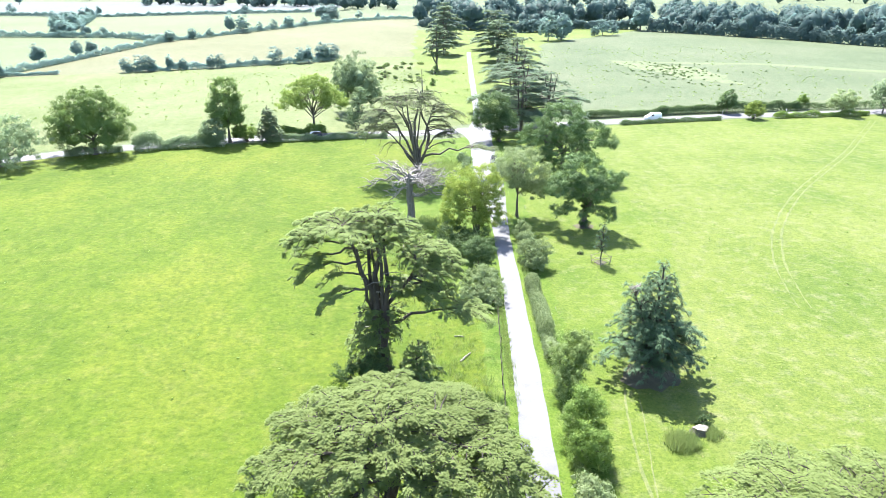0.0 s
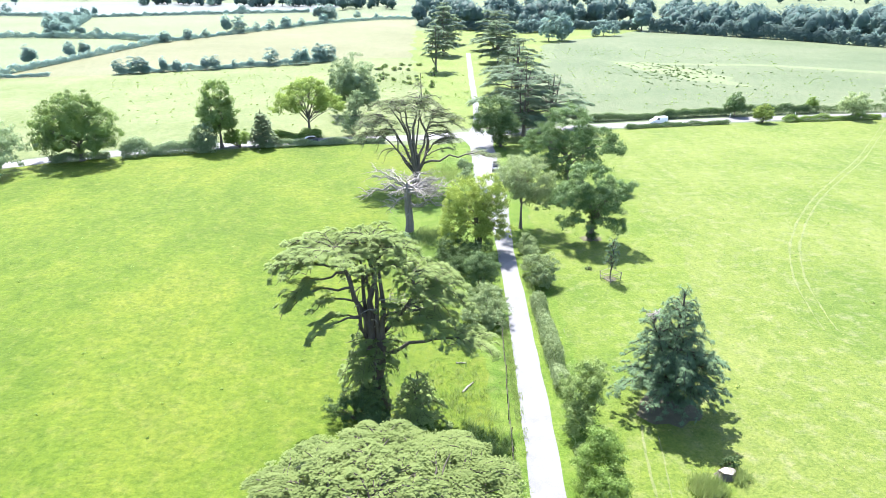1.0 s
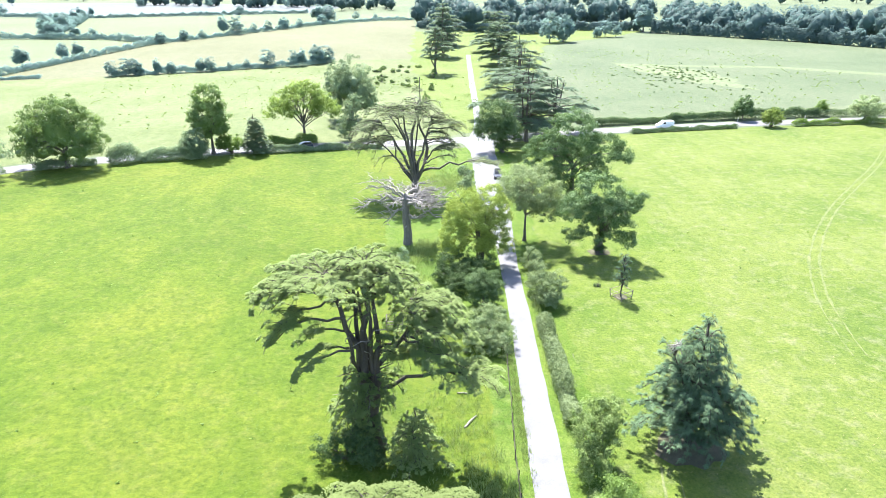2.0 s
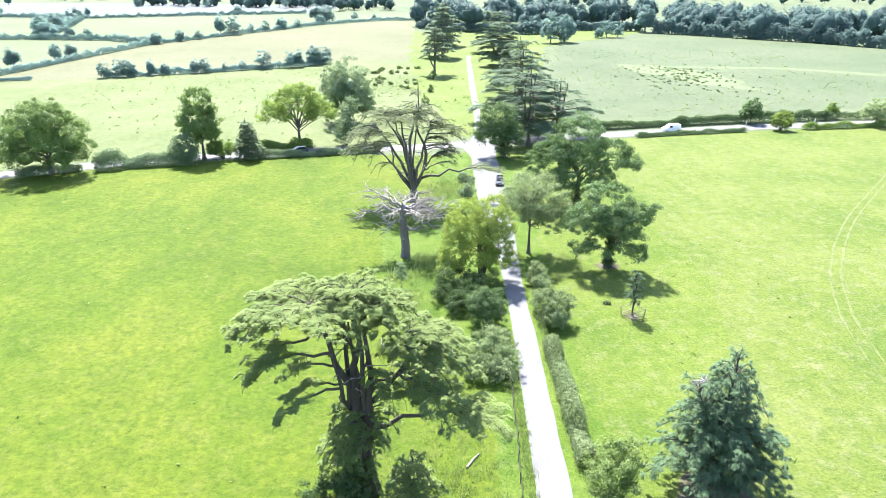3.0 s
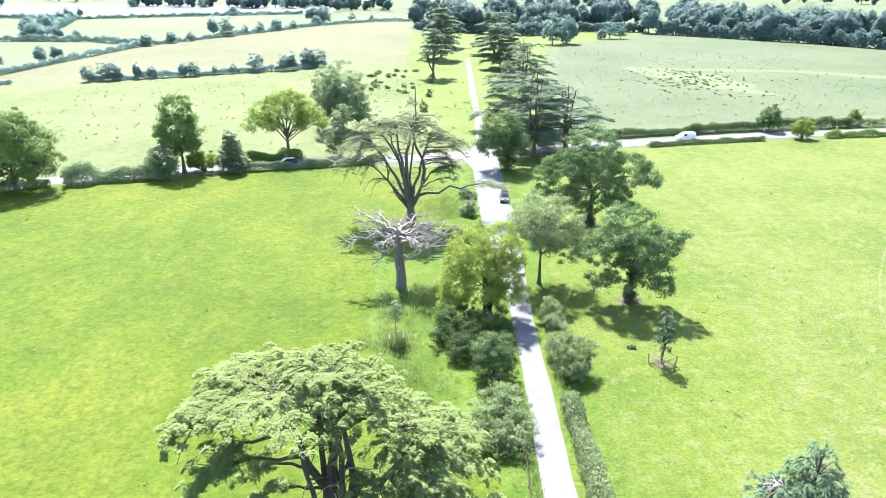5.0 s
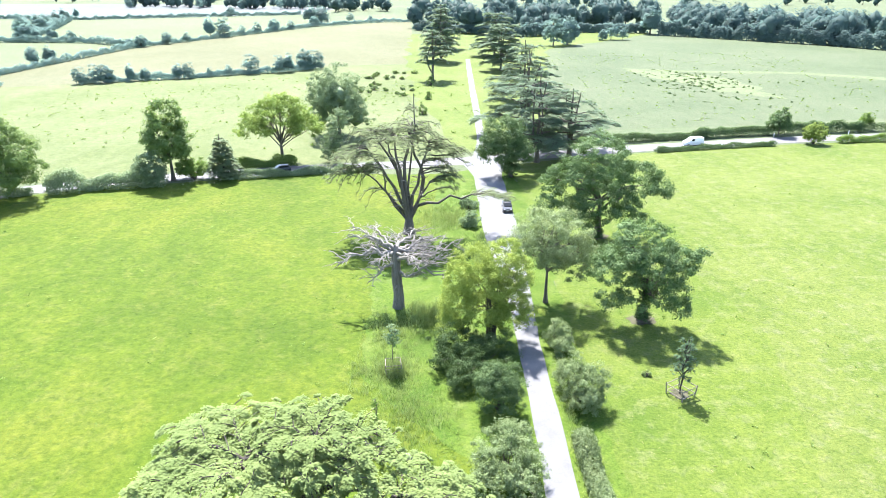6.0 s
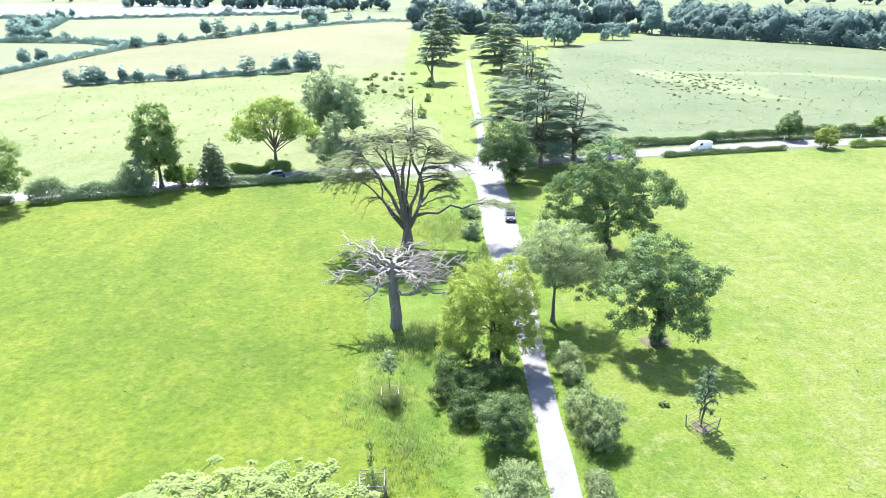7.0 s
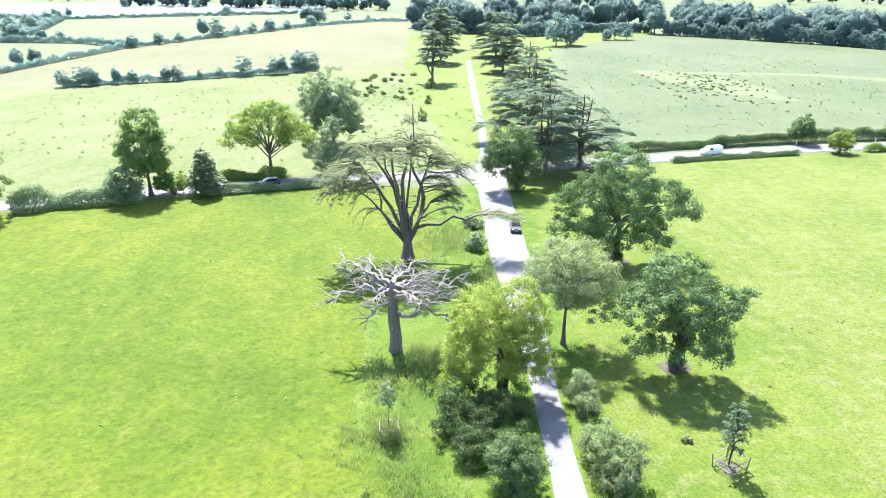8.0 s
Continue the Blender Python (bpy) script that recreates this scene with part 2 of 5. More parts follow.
class Stock:
    """Gathers quads."""

    def __init__(self):
        self.v, self.f, self.n = [], [], 0

    def add(self, v, f):
        self.v.append(np.asarray(v, np.float32))
        self.f.append(np.asarray(f, np.int32) + self.n)
        self.n += len(v)

    def tube(self, pts, radii, sides=6):
        pts, radii = np.asarray(pts, float), np.asarray(radii, float)
        k = len(pts)
        d = np.gradient(pts, axis=0)
        d /= np.linalg.norm(d, axis=1)[:, None] + 1e-9
        ref = np.where(np.abs(d[:, 2:3]) > 0.9, [[1.0, 0, 0]], [[0, 0, 1.0]])
        u = np.cross(d, ref)
        u /= np.linalg.norm(u, axis=1)[:, None] + 1e-9
        w = np.cross(d, u)
        a = np.arange(sides) * 2 * np.pi / sides
        ring = pts[:, None] + radii[:, None, None] * (np.cos(a)[None, :, None] * u[:, None] + np.sin(a)[None, :, None] * w[:, None])
        idx = np.arange(k * sides).reshape(k, sides)
        nxt = np.roll(idx, -1, axis=1)
        f = np.stack([idx[:-1], nxt[:-1], nxt[1:], idx[1:]], -1).reshape(-1, 4)
        self.add(ring.reshape(-1, 3), f)

    def mesh(self, name, material):
        return mesh_quads(name, np.concatenate(self.v), np.concatenate(self.f), material)


def unit(v):
    return v / (np.linalg.norm(v, axis=-1, keepdims=True) + 1e-9)


def leaf_quads(c, normal, size, aspect, rng):
    """Leaf-shaped quads, slightly folded, at c, facing normal."""
    n = len(c)
    normal = unit(normal)
    u = unit(np.cross(normal, rng.normal(size=(n, 3))))
    w = np.cross(normal, u)
    s = np.asarray(size).reshape(-1, 1)
    fold = normal * s * rng.uniform(0.1, 0.4, (n, 1))
    v = np.stack([c - u * s, c + w * s * aspect + fold, c + u * s, c - w * s * aspect + fold], 1).reshape(-1, 3)
    return v, np.arange(4 * n).reshape(n, 4)


def spray_quads(c, along, size, width, droop, rng):
    """Drooping needle sprays: narrow kites, widest near the root, hanging at the tip."""
    n = len(c)
    along = unit(along)
    side = unit(np.cross(along, np.array([0, 0, 1.0])) + rng.normal(0, 0.14, (n, 3)))
    s = np.asarray(size).reshape(-1, 1)
    w = side * s * width
    down = np.array([0, 0, -1.0]) * s * np.asarray(droop).reshape(-1, 1)
    mid, tip = c + along * s * 0.45 + down * 0.1, c + along * s + down
    v = np.stack([c, mid + w, tip, mid - w], 1).reshape(-1, 3)
    return v, np.arange(4 * n).reshape(n, 4)


def bend(a, b, rng, lift=0.0, wobble=0.06, k=6):
    """A curved line from a to b that rises by lift in the middle."""
    a, b = np.asarray(a, float), np.asarray(b, float)
    t = np.linspace(0, 1, k)[:, None]
    p = a + (b - a) * t
    p[:, 2] += lift * 4 * (t * (1 - t))[:, 0]
    p[1:-1] += rng.normal(0, wobble * np.linalg.norm(b - a) / 3, (k - 2, 3))
    return p


def trunk_stock(h, r, rng, lean=(0, 0), k=7, sides=9, flare=1.7):
    st = Stock()
    t = np.linspace(0, 1, k)
    p = np.stack([lean[0] * t**1.5 + rng.normal(0, 0.03 * h / 6, k) * t, lean[1] * t**1.5 + rng.normal(0, 0.03 * h / 6, k) * t, h * t - 0.25 * (t == 0)], 1)
    rad = r * (1 - 0.6 * t) * (1 + (flare - 1) * np.exp(-t * 12))
    st.tube(p, rad, sides)
    return st, p


# ---- broadleaf trees ----
def broad_leaves(lobes, clumps, per, leaf, rng, clump_r=0.75, low=-0.55, shell=0.6, aspect=0.62, uneven=0.1, smooth=False):
    """Leaves gathered in clumps over the lobes (x, y, z, rx, ry, rz) of a crown. Returns quads and the clumps' centres."""
    lobes = np.asarray(lobes, float)
    weight = (lobes[:, 3] * lobes[:, 4] + lobes[:, 3] * lobes[:, 5]) ** 1.0
    which = rng.choice(len(lobes), clumps, p=weight / weight.sum())
    d = unit(rng.normal(size=(clumps * 3, 3)))
    d = d[d[:, 2] > low][:clumps]
    while len(d) < clumps:
        d = np.concatenate([d, d])[:clumps]
    rad = (shell**3 + (1 - shell**3) * rng.random((clumps, 1))) ** (1 / 3) * rng.uniform(1 - uneven, 1 + uneven, (clumps, 1))
    c = lobes[which, :3] + d * lobes[which, 3:] * rad
    n = clumps * per
    cc, dd = np.repeat(c, per, 0), np.repeat(d, per, 0)
    cr = np.repeat(rng.uniform(0.55, 1.25, clumps) * clump_r, per)[:, None]
    pos = cc + np.clip(rng.normal(0, 0.5, (n, 3)), -1.1, 1.1) * cr * [1, 1, 0.65]
    nor = (pos - cc) / cr * 0.9 + dd * 0.35 + np.array([0, 0, 0.4]) + rng.normal(0, 0.4, (n, 3))
    if smooth:
        nor = dd + (pos - cc) / cr * 0.12 + np.array([0, 0, 0.5]) + rng.normal(0, 0.07, (n, 3))
    v, f = leaf_quads(pos, nor, rng.uniform(0.65, 1.35, n) * leaf, aspect, rng)
    return v, f, c


def crown_mass(lobes, rng, shrink=0.8, rough=0.2):
    """Lumpy closed masses, one for each lobe: added solid cores that fill a far crown and block light through it.
    Returns vertices and triangles.
    """
    bm = bmesh.new()
    bmesh.ops.create_icosphere(bm, subdivisions=1, radius=1.0)
    base = np.array([v.co[:] for v in bm.verts])
    tri = np.array([[v.index for v in f.verts] for f in bm.faces])
    bm.free()
    vs, fs = [], []
    for k, lobe in enumerate(np.asarray(lobes, float)):
        w = unit(rng.normal(size=(7, 3)))
        lump = 1 + rough * np.sin(base @ (w * rng.uniform(3, 7, (7, 1))).T + rng.uniform(0, 6.28, 7)).sum(1) / 2.6
        vs.append(lobe[:3] + base * lobe[3:] * shrink * lump[:, None])
        fs.append(tri + k * len(base))
    return np.concatenate(vs), np.concatenate(fs)


def smooth_mesh(name, v, f, material):
    me = mesh_quads(name, v, f, material)
    me.polygons.foreach_set("use_smooth", np.ones(len(f), bool))
    return me


def broad_tree(name, at, height, trunk_h, trunk_r, lobes, leaf_mat, label, category="tree", seed=1, clumps=260, per=60,
               leaf=0.16, clump_r=0.8, limbs=7, bark=None, low=-0.55, shell=0.6, group="", lean=(0, 0), stems=1, twigs=6, soft=False, core=0.0):
    rng = np.random.default_rng(seed)
    bark = bark or bark_grey
    root = thing(name, (at[0], at[1], gz(at[0])), label, category, group)
    v, f, c = broad_leaves(lobes, clumps, per, leaf, rng, clump_r, low, shell, 0.85 if soft else 0.62, smooth=soft)
    crown = part("crown", mesh_quads("crown", v, f, leaf_mat), parent=root)
    if core:
        part("inner_crown", smooth_mesh("inner_crown", *crown_mass(lobes, np.random.default_rng(seed + 500), core), leaf_mat), parent=crown)
    tops = []
    for s in range(stems):
        ln = lean if stems == 1 else tuple(rng.uniform(-0.9, 0.9, 2) * trunk_h * 0.22)
        st, p = trunk_stock(trunk_h, trunk_r, rng, ln)
        if s:
            st.v[0][:, :2] += rng.uniform(-0.5, 0.5, 2)
        part("trunk", st.mesh("trunk", bark), parent=root)
        tops.append(p)
    order = rng.permutation(len(c))[:limbs]
    for k, i in enumerate(order):
        st = Stock()
        p = tops[k % stems]
        a = p[rng.integers(len(p) // 2 + 1, len(p))]
        end = c[i] * [0.85, 0.85, 0.95]
        path = bend(a, end, rng, 0.04 * height, 0.08, 7)
        r0 = trunk_r * rng.uniform(0.28, 0.45)
        st.tube(path, np.linspace(r0, r0 * 0.2, 7), 6)
        near = np.argsort(((c - path[4]) ** 2).sum(1))[1:1 + twigs]
        for j in near:
            b = path[rng.integers(2, 6)]
            st.tube(bend(b, c[j], rng, 0.1, 0.1, 4), np.linspace(r0 * 0.35, 0.02, 4), 4)
        part("limb", st.mesh("limb", bark), parent=root)
    return root


def ivy(root, radius, height, seed, count=60, per=60):
    """Ivy climbing a trunk."""
    rng = np.random.default_rng(seed)
    v, f, c = broad_leaves([(0, 0, height * 0.45, radius, radius, height * 0.5), (0, 0, 0.6, radius * 1.3, radius * 1.3, 0.8)], count, per, 0.09, rng, 0.35, -0.9, 0.7)
    v[:, 2] = np.maximum(v[:, 2], 0.02)
    return part("ivy", mesh_quads("ivy", v, f, leaf_ivy), parent=root, label="dark green ivy on the trunk")


def bush(name, at, lobes, leaf_mat, label, seed=1, clumps=110, per=55, leaf=0.11, clump_r=0.45, category="bush", group="", bark=None):
    rng = np.random.default_rng(seed)
    root = thing(name, (at[0], at[1], gz(at[0])), label, category, group)
    v, f, c = broad_leaves(lobes, clumps, per, leaf, rng, clump_r, -0.75, 0.5, 0.55, 0.24)
    v[:, 2] = np.maximum(v[:, 2], 0.02)
    part("foliage", mesh_quads("foliage", v, f, leaf_mat), parent=root)
    st = Stock()
    for i in rng.permutation(len(c))[:14]:
        st.tube(bend((rng.uniform(-0.3, 0.3), rng.uniform(-0.3, 0.3), -0.1), c[i] * 0.92, rng, 0.2, 0.1, 5), np.linspace(0.07, 0.015, 5), 5)
    part("stems", st.mesh("stems", bark or bark_dark), parent=root)
    return root


# ---- cedars ----
def plate(start, az, length, rise, droop, rng, bough, sprays, spread=0.5, density=1.0, thick=0.09, spray=0.42, bare=0.3, lift=0.5, tier=1.0, slim=0.2, hang=1.0):
    """One bough: a limb that runs out level, side boughs fanning from its outer part, needle sprays in flat layers along them."""
    start = np.asarray(start, float)
    dirn = np.array([math.sin(radians(az)), math.cos(radians(az)), 0.0])
    end = start + dirn * length + [0, 0, rise]
    k = 9
    path = bend(start, end, rng, lift, 0.05, k)
    path[-3:, 2] -= droop * np.array([0.1, 0.4, 1.0])
    bough.tube(path, np.linspace(thick, thick * 0.18, k), 6)
    side = np.array([dirn[1], -dirn[0], 0.0])
    n_side = max(4, int(length * 2.2))
    cs, ds = [], []
    for i in range(n_side):
        t = bare + (1 - bare) * (i + rng.random()) / n_side
        p = np.array([np.interp(t * (k - 1), np.arange(k), path[:, j]) for j in range(3)])
        sg = 1 if i % 2 else -1
        ang = rng.uniform(0.5, 1.15)
        d2 = dirn * math.cos(ang) + side * sg * math.sin(ang)
        l2 = length * spread * rng.uniform(0.55, 1.1) * (1.15 - 0.75 * t)
        q = bend(p, p + d2 * l2 + [0, 0, rng.uniform(-0.25, 0.2) * tier], rng, 0.12, 0.06, 5)
        q[-1, 2] -= 0.25 * droop
        bough.tube(q, np.linspace(thick * 0.32, 0.015, 5), 4)
        m = max(6, int(l2 * 60 * density))
        tufts = np.sort(rng.uniform(0.12, 1.0, max(2, int(l2 / 0.55))))
        tt = np.clip(rng.choice(tufts, m) + rng.normal(0, 0.11, m), 0.03, 1.0)
        base = np.stack([np.interp(tt * 4, np.arange(5), q[:, j]) for j in range(3)], 1)
        off = np.sign(rng.normal(size=m))[:, None] * np.array([-d2[1], d2[0], 0]) * rng.random((m, 1)) * 0.26 * l2 * (1.15 - 0.6 * tt)[:, None]
        base = base + off + np.stack([np.zeros(m), np.zeros(m), rng.normal(0.10, 0.045, m) - 0.2 * np.linalg.norm(off, axis=1)], 1)
        cs.append(base)
        ds.append(d2 * 0.8 + off * 1.6 + rng.normal(0, 0.35, (m, 3)) * [1, 1, 0.35])
    m = int(length * 30 * density)
    tt = bare + (1 - bare) * rng.random(m)
    cs.append(np.stack([np.interp(tt * (k - 1), np.arange(k), path[:, j]) for j in range(3)], 1) + rng.normal(0, 0.12, (m, 3)) * [1, 1, 0.4] + [0, 0, 0.1])
    ds.append(dirn + rng.normal(0, 0.5, (m, 3)) * [1, 1, 0.35])
    c, d = np.concatenate(cs), np.concatenate(ds)
    n = len(c)
    v, f = spray_quads(c, d, rng.uniform(0.6, 1.35, n) * spray, slim, rng.uniform(0.05, 0.75, n) * (0.35 + droop * 0.3) * hang, rng)
    sprays.add(v, f)


def cedar(name, at, stems, boughs, leaf_mat, label, seed=1, trunk_r=0.9, fork=3.0, bark=None, density=1.0, spray=0.42, group="", dead=0, category="cedar tree", spread=0.5, slim=0.2, hang=1.0):
    """Cedar of several stems (dx, dy, top height, radius) with level boughs (stem, height, bearing, length, rise, droop)."""
    rng = np.random.default_rng(seed)
    bark = bark or bark_dark
    root = thing(name, (at[0], at[1], gz(at[0])), label, category, group)
    st, p = trunk_stock(fork + 0.6, trunk_r, rng, (0, 0), 8, 12, 1.25)
    part("trunk", st.mesh("trunk", bark), parent=root)
    lines = []
    for dx, dy, top, r in stems:
        k = 8
        t = np.linspace(0, 1, k)
        bow, sway = rng.uniform(0.55, 1.25), rng.normal(0, 0.045 * (top - fork), 2) * min(1.0, abs(dx) + abs(dy))
        q = np.stack([dx * t**bow, dy * t**bow, fork * rng.uniform(0.45, 0.95) + (top - fork * 0.75) * t], 1)
        q[:, :2] += np.sin(t * 6.28 * rng.uniform(0.6, 1.0))[:, None] * sway
        q[1:, :2] += rng.normal(0, 0.13, (k - 1, 2))
        q[:, 2] = np.minimum(q[:, 2], top)
        s = Stock()
        s.tube(q, r * (1 - 0.8 * t) + 0.02, 8)
        part("stem", s.mesh("stem", bark), parent=root)
        lines.append(q)
    every = Stock()
    for s, h, az, length, rise, droop, *own in boughs:
        q = lines[s]
        p = np.array([np.interp(h, q[:, 2], q[:, j]) for j in range(2)] + [min(h, q[-1, 2])])
        b = Stock()
        plate(p, az + rng.uniform(-8, 8), length, rise, droop, rng, b, every, spread, density, 0.04 + 0.016 * length, spray, own[0] if own else (0.06 if length < 5.6 else 0.28), slim=slim, hang=hang)
        part("bough", b.mesh("bough", bark), parent=root)
    for i in range(dead):
        q = lines[rng.integers(len(lines))]
        h = rng.uniform(fork + 1, q[-1, 2] * 0.85)
        p = np.array([np.interp(h, q[:, 2], q[:, j]) for j in range(3)])
        a = rng.uniform(0, 6.28)
        l = rng.uniform(1.0, 3.2)
        b = Stock()
        b.tube(bend(p, p + [math.sin(a) * l, math.cos(a) * l, rng.uniform(-0.2, 0.9)], rng, 0.1, 0.1, 5), np.linspace(0.07, 0.015, 5), 5)
        part("dead_branch", b.mesh("dead_branch", bark_dead if i % 2 else bark), parent=root)
    part("needles", every.mesh("needles", leaf_mat), parent=root)
    return root


# ---- ground, fields and roads ----
def strip_cuts(bm):
    for x in (-8.0, -48.0):
        bmesh.ops.bisect_plane(bm, geom=bm.verts[:] + bm.edges[:] + bm.faces[:], plane_co=(x, 0, 0), plane_no=(1, 0, 0))


def ragged_outline(outline, rough, step=3.0, seed=3):
    """The outline with its edges broken up into a wandering line."""
    rng, out = np.random.default_rng(seed), []
    for (x0, y0), (x1, y1) in zip(outline, outline[1:] + outline[:1]):
        n = max(1, int(math.hypot(x1 - x0, y1 - y0) / step))
        for i in range(n):
            l, w = math.hypot(x1 - x0, y1 - y0), float(np.clip(rng.normal(0, rough), -1.8 * rough, 1.8 * rough)) if i else 0.0
            out.append((x0 + (x1 - x0) * i / n - (y1 - y0) / l * w, y0 + (y1 - y0) * i / n + (x1 - x0) / l * w))
    return out


def sheet(name, outline, lift, material, label, kind="structure", category="", rough=0.0):
    """A flat piece of land with the given outline, lying on the ground."""
    if rough:
        outline = ragged_outline(outline, rough, rough * 5)
    bm = bmesh.new()
    bm.faces.new([bm.verts.new((x, y, 0)) for x, y in outline]).normal_update()
    bmesh.ops.triangulate(bm, faces=bm.faces[:])
    strip_cuts(bm)
    for v in bm.verts:
        v.co.z = gz(v.co.x) + lift
    bmesh.ops.recalc_face_normals(bm, faces=bm.faces[:])
    for f in bm.faces:
        if f.normal.z < 0:
            f.normal_flip()
    return tagged(part(name, bm, material), label, category, "", kind)


def smooth_line(pts, step=2.0):
    """A rounded line through the points (x, y, half width...)."""
    p = np.asarray(pts, float)
    d = np.concatenate([[0], np.cumsum(np.linalg.norm(np.diff(p[:, :2], axis=0), axis=1))])
    t = np.arange(0, d[-1], step)
    q = np.stack([np.interp(t, d, p[:, j]) for j in range(p.shape[1])], 1)
    k = max(1, int(8 / step))
    pad = np.concatenate([np.repeat(q[:1], k, 0), q, np.repeat(q[-1:], k, 0)])
    ker = np.ones(2 * k + 1) / (2 * k + 1)
    out = np.stack([np.convolve(pad[:, j], ker, "valid") for j in range(p.shape[1])], 1)
    out[0], out[-1] = q[0], q[-1]
    return out


def ribbon(name, pts, lift, material, label, ragged=0.15, step=1.5, seed=5, category="road"):
    rng = np.random.default_rng(seed)
    q = smooth_line(pts, step)
    d = unit(np.gradient(q[:, :2], axis=0))
    n = np.stack([-d[:, 1], d[:, 0]], 1)
    wob = lambda: np.convolve(rng.normal(0, ragged, len(q) + 2), [0.3, 0.4, 0.3], "valid")
    a, b = q[:, :2] + n * (q[:, 2] + wob())[:, None], q[:, :2] - n * (q[:, 2] + wob())[:, None]
    mid = q[:, :2]
    v = np.concatenate([np.concatenate([s, (gz_all(s[:, 0]) + l)[:, None]], 1) for s, l in ((a, lift), (mid, lift + 0.04), (b, lift))])
    k = len(q)
    i = np.arange(k - 1)
    f = np.concatenate([np.stack([i, i + k, i + k + 1, i + 1], 1), np.stack([i + k, i + 2 * k, i + 2 * k + 1, i + k + 1], 1)])
    return tagged(part(name, mesh_quads(name, v, f, material)), label, category, "", "structure")


bm = bmesh.new()
R = 2600.0
xs = [-R, -900, -300, -48.0, -8.0, 300, 900, R]
ys = [-600, -100, 60, 200, 400, 800, 1600, 4200]
grid = [[bm.verts.new((x, y, gz(x))) for x in xs] for y in ys]
for j in range(len(ys) - 1):
    for i in range(len(xs) - 1):
        bm.faces.new((grid[j][i], grid[j][i + 1], grid[j + 1][i + 1], grid[j + 1][i]))
tagged(part("ground", bm, ground_grass), "rolling green farmland reaching to the distance", "ground", "", "structure")

ROAD = [(-330, 30, 2.9), (-190, 92, 2.9), (-120, 127, 2.9), (-88, 148, 2.8), (-66, 156.5, 2.8), (-50, 160.5, 2.8), (-36, 165.5, 2.8), (-22, 171.3, 2.8), (-5, 176, 2.9),
        (8, 179, 3.2), (22, 182.5, 3.1), (45, 188.3, 3.1), (66, 192.6, 3.0), (88, 196.8, 3.0), (106, 199, 3.0), (136, 202.5, 3.0), (200, 209, 3.0), (330, 222, 3.0)]
LANE = [(6.5, -60, 1.6), (7.6, 0, 1.6), (8.6, 40, 1.55), (9.2, 60, 1.5), (9.65, 78, 1.35), (9.7, 92, 1.25), (9.9, 104, 1.35), (10.0, 118, 2.0), (9.8, 128, 2.9), (9.7, 140, 3.0), (9.7, 155, 2.9), (9.7, 168, 2.9), (9.5, 173, 3.6), (9.4, 177, 5.5)]
LANE_FAR = [(8.8, 180, 2.2), (9.3, 185, 1.4), (10.0, 194, 1.1), (10.6, 214, 1.05), (11.8, 290, 1.1), (13.0, 345, 1.1), (13.6, 372, 1.1)]
sheet("field_west", [(-700, -300), (-8, -300), (3.5, -20), (5.8, 40), (5.2, 75), (-7.8, 93), (-8.6, 117), (-1.2, 121), (0.2, 168), (-22, 166.5), (-50, 156.2), (-66, 152.5), (-88, 144), (-120, 123), (-330, 22)], 0.02, pasture,
      "bright green pasture with darker and yellower patches", category="field")
sheet("field_east", [(15, -300), (700, -300), (700, 236), (330, 217), (200, 204.5), (136, 198), (106, 194.5), (88, 192.2), (66, 188), (45, 183.8), (22, 177.5), (15.5, 174), (15.5, 125), (15, 80)], 0.02, pasture_right,
      "pale green pasture scattered with dry stalks", category="field")
sheet("field_margin", [(14, 20), (21, 20), (25, 50), (27, 66), (34, 84), (38, 100), (36, 118), (40, 136), (34, 150), (26, 172), (15, 170), (15, 125), (14.5, 80)], 0.024, lush_grass, "lush green field margin below the trees", category="field", rough=0.7)
sheet("verge", [(3.5, -20), (15, -20), (15, 80), (15.5, 125), (15.5, 174), (-1, 168), (-2, 122), (-10, 118), (-9, 92), (4.5, 75), (5.2, 40)], 0.03, verge_grass, "rough grass verge along the lane", category="verge", rough=0.3)
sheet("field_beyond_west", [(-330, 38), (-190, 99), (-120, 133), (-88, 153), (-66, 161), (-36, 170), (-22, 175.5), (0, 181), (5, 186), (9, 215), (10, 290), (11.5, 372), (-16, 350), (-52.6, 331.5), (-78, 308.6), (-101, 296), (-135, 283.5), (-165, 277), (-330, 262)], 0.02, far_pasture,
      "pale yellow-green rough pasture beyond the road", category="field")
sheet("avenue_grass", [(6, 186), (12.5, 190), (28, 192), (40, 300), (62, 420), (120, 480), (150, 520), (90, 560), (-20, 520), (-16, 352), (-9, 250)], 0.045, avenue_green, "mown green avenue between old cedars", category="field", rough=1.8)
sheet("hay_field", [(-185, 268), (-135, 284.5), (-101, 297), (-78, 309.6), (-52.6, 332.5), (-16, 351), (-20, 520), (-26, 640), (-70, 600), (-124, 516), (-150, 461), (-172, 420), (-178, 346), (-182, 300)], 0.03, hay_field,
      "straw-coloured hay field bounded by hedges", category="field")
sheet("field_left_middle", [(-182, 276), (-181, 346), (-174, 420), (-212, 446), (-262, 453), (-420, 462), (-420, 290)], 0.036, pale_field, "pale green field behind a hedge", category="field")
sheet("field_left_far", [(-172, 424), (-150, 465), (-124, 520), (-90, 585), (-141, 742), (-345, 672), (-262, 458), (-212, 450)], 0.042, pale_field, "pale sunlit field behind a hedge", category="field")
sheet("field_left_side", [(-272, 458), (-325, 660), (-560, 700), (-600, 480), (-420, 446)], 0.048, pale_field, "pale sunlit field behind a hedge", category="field")
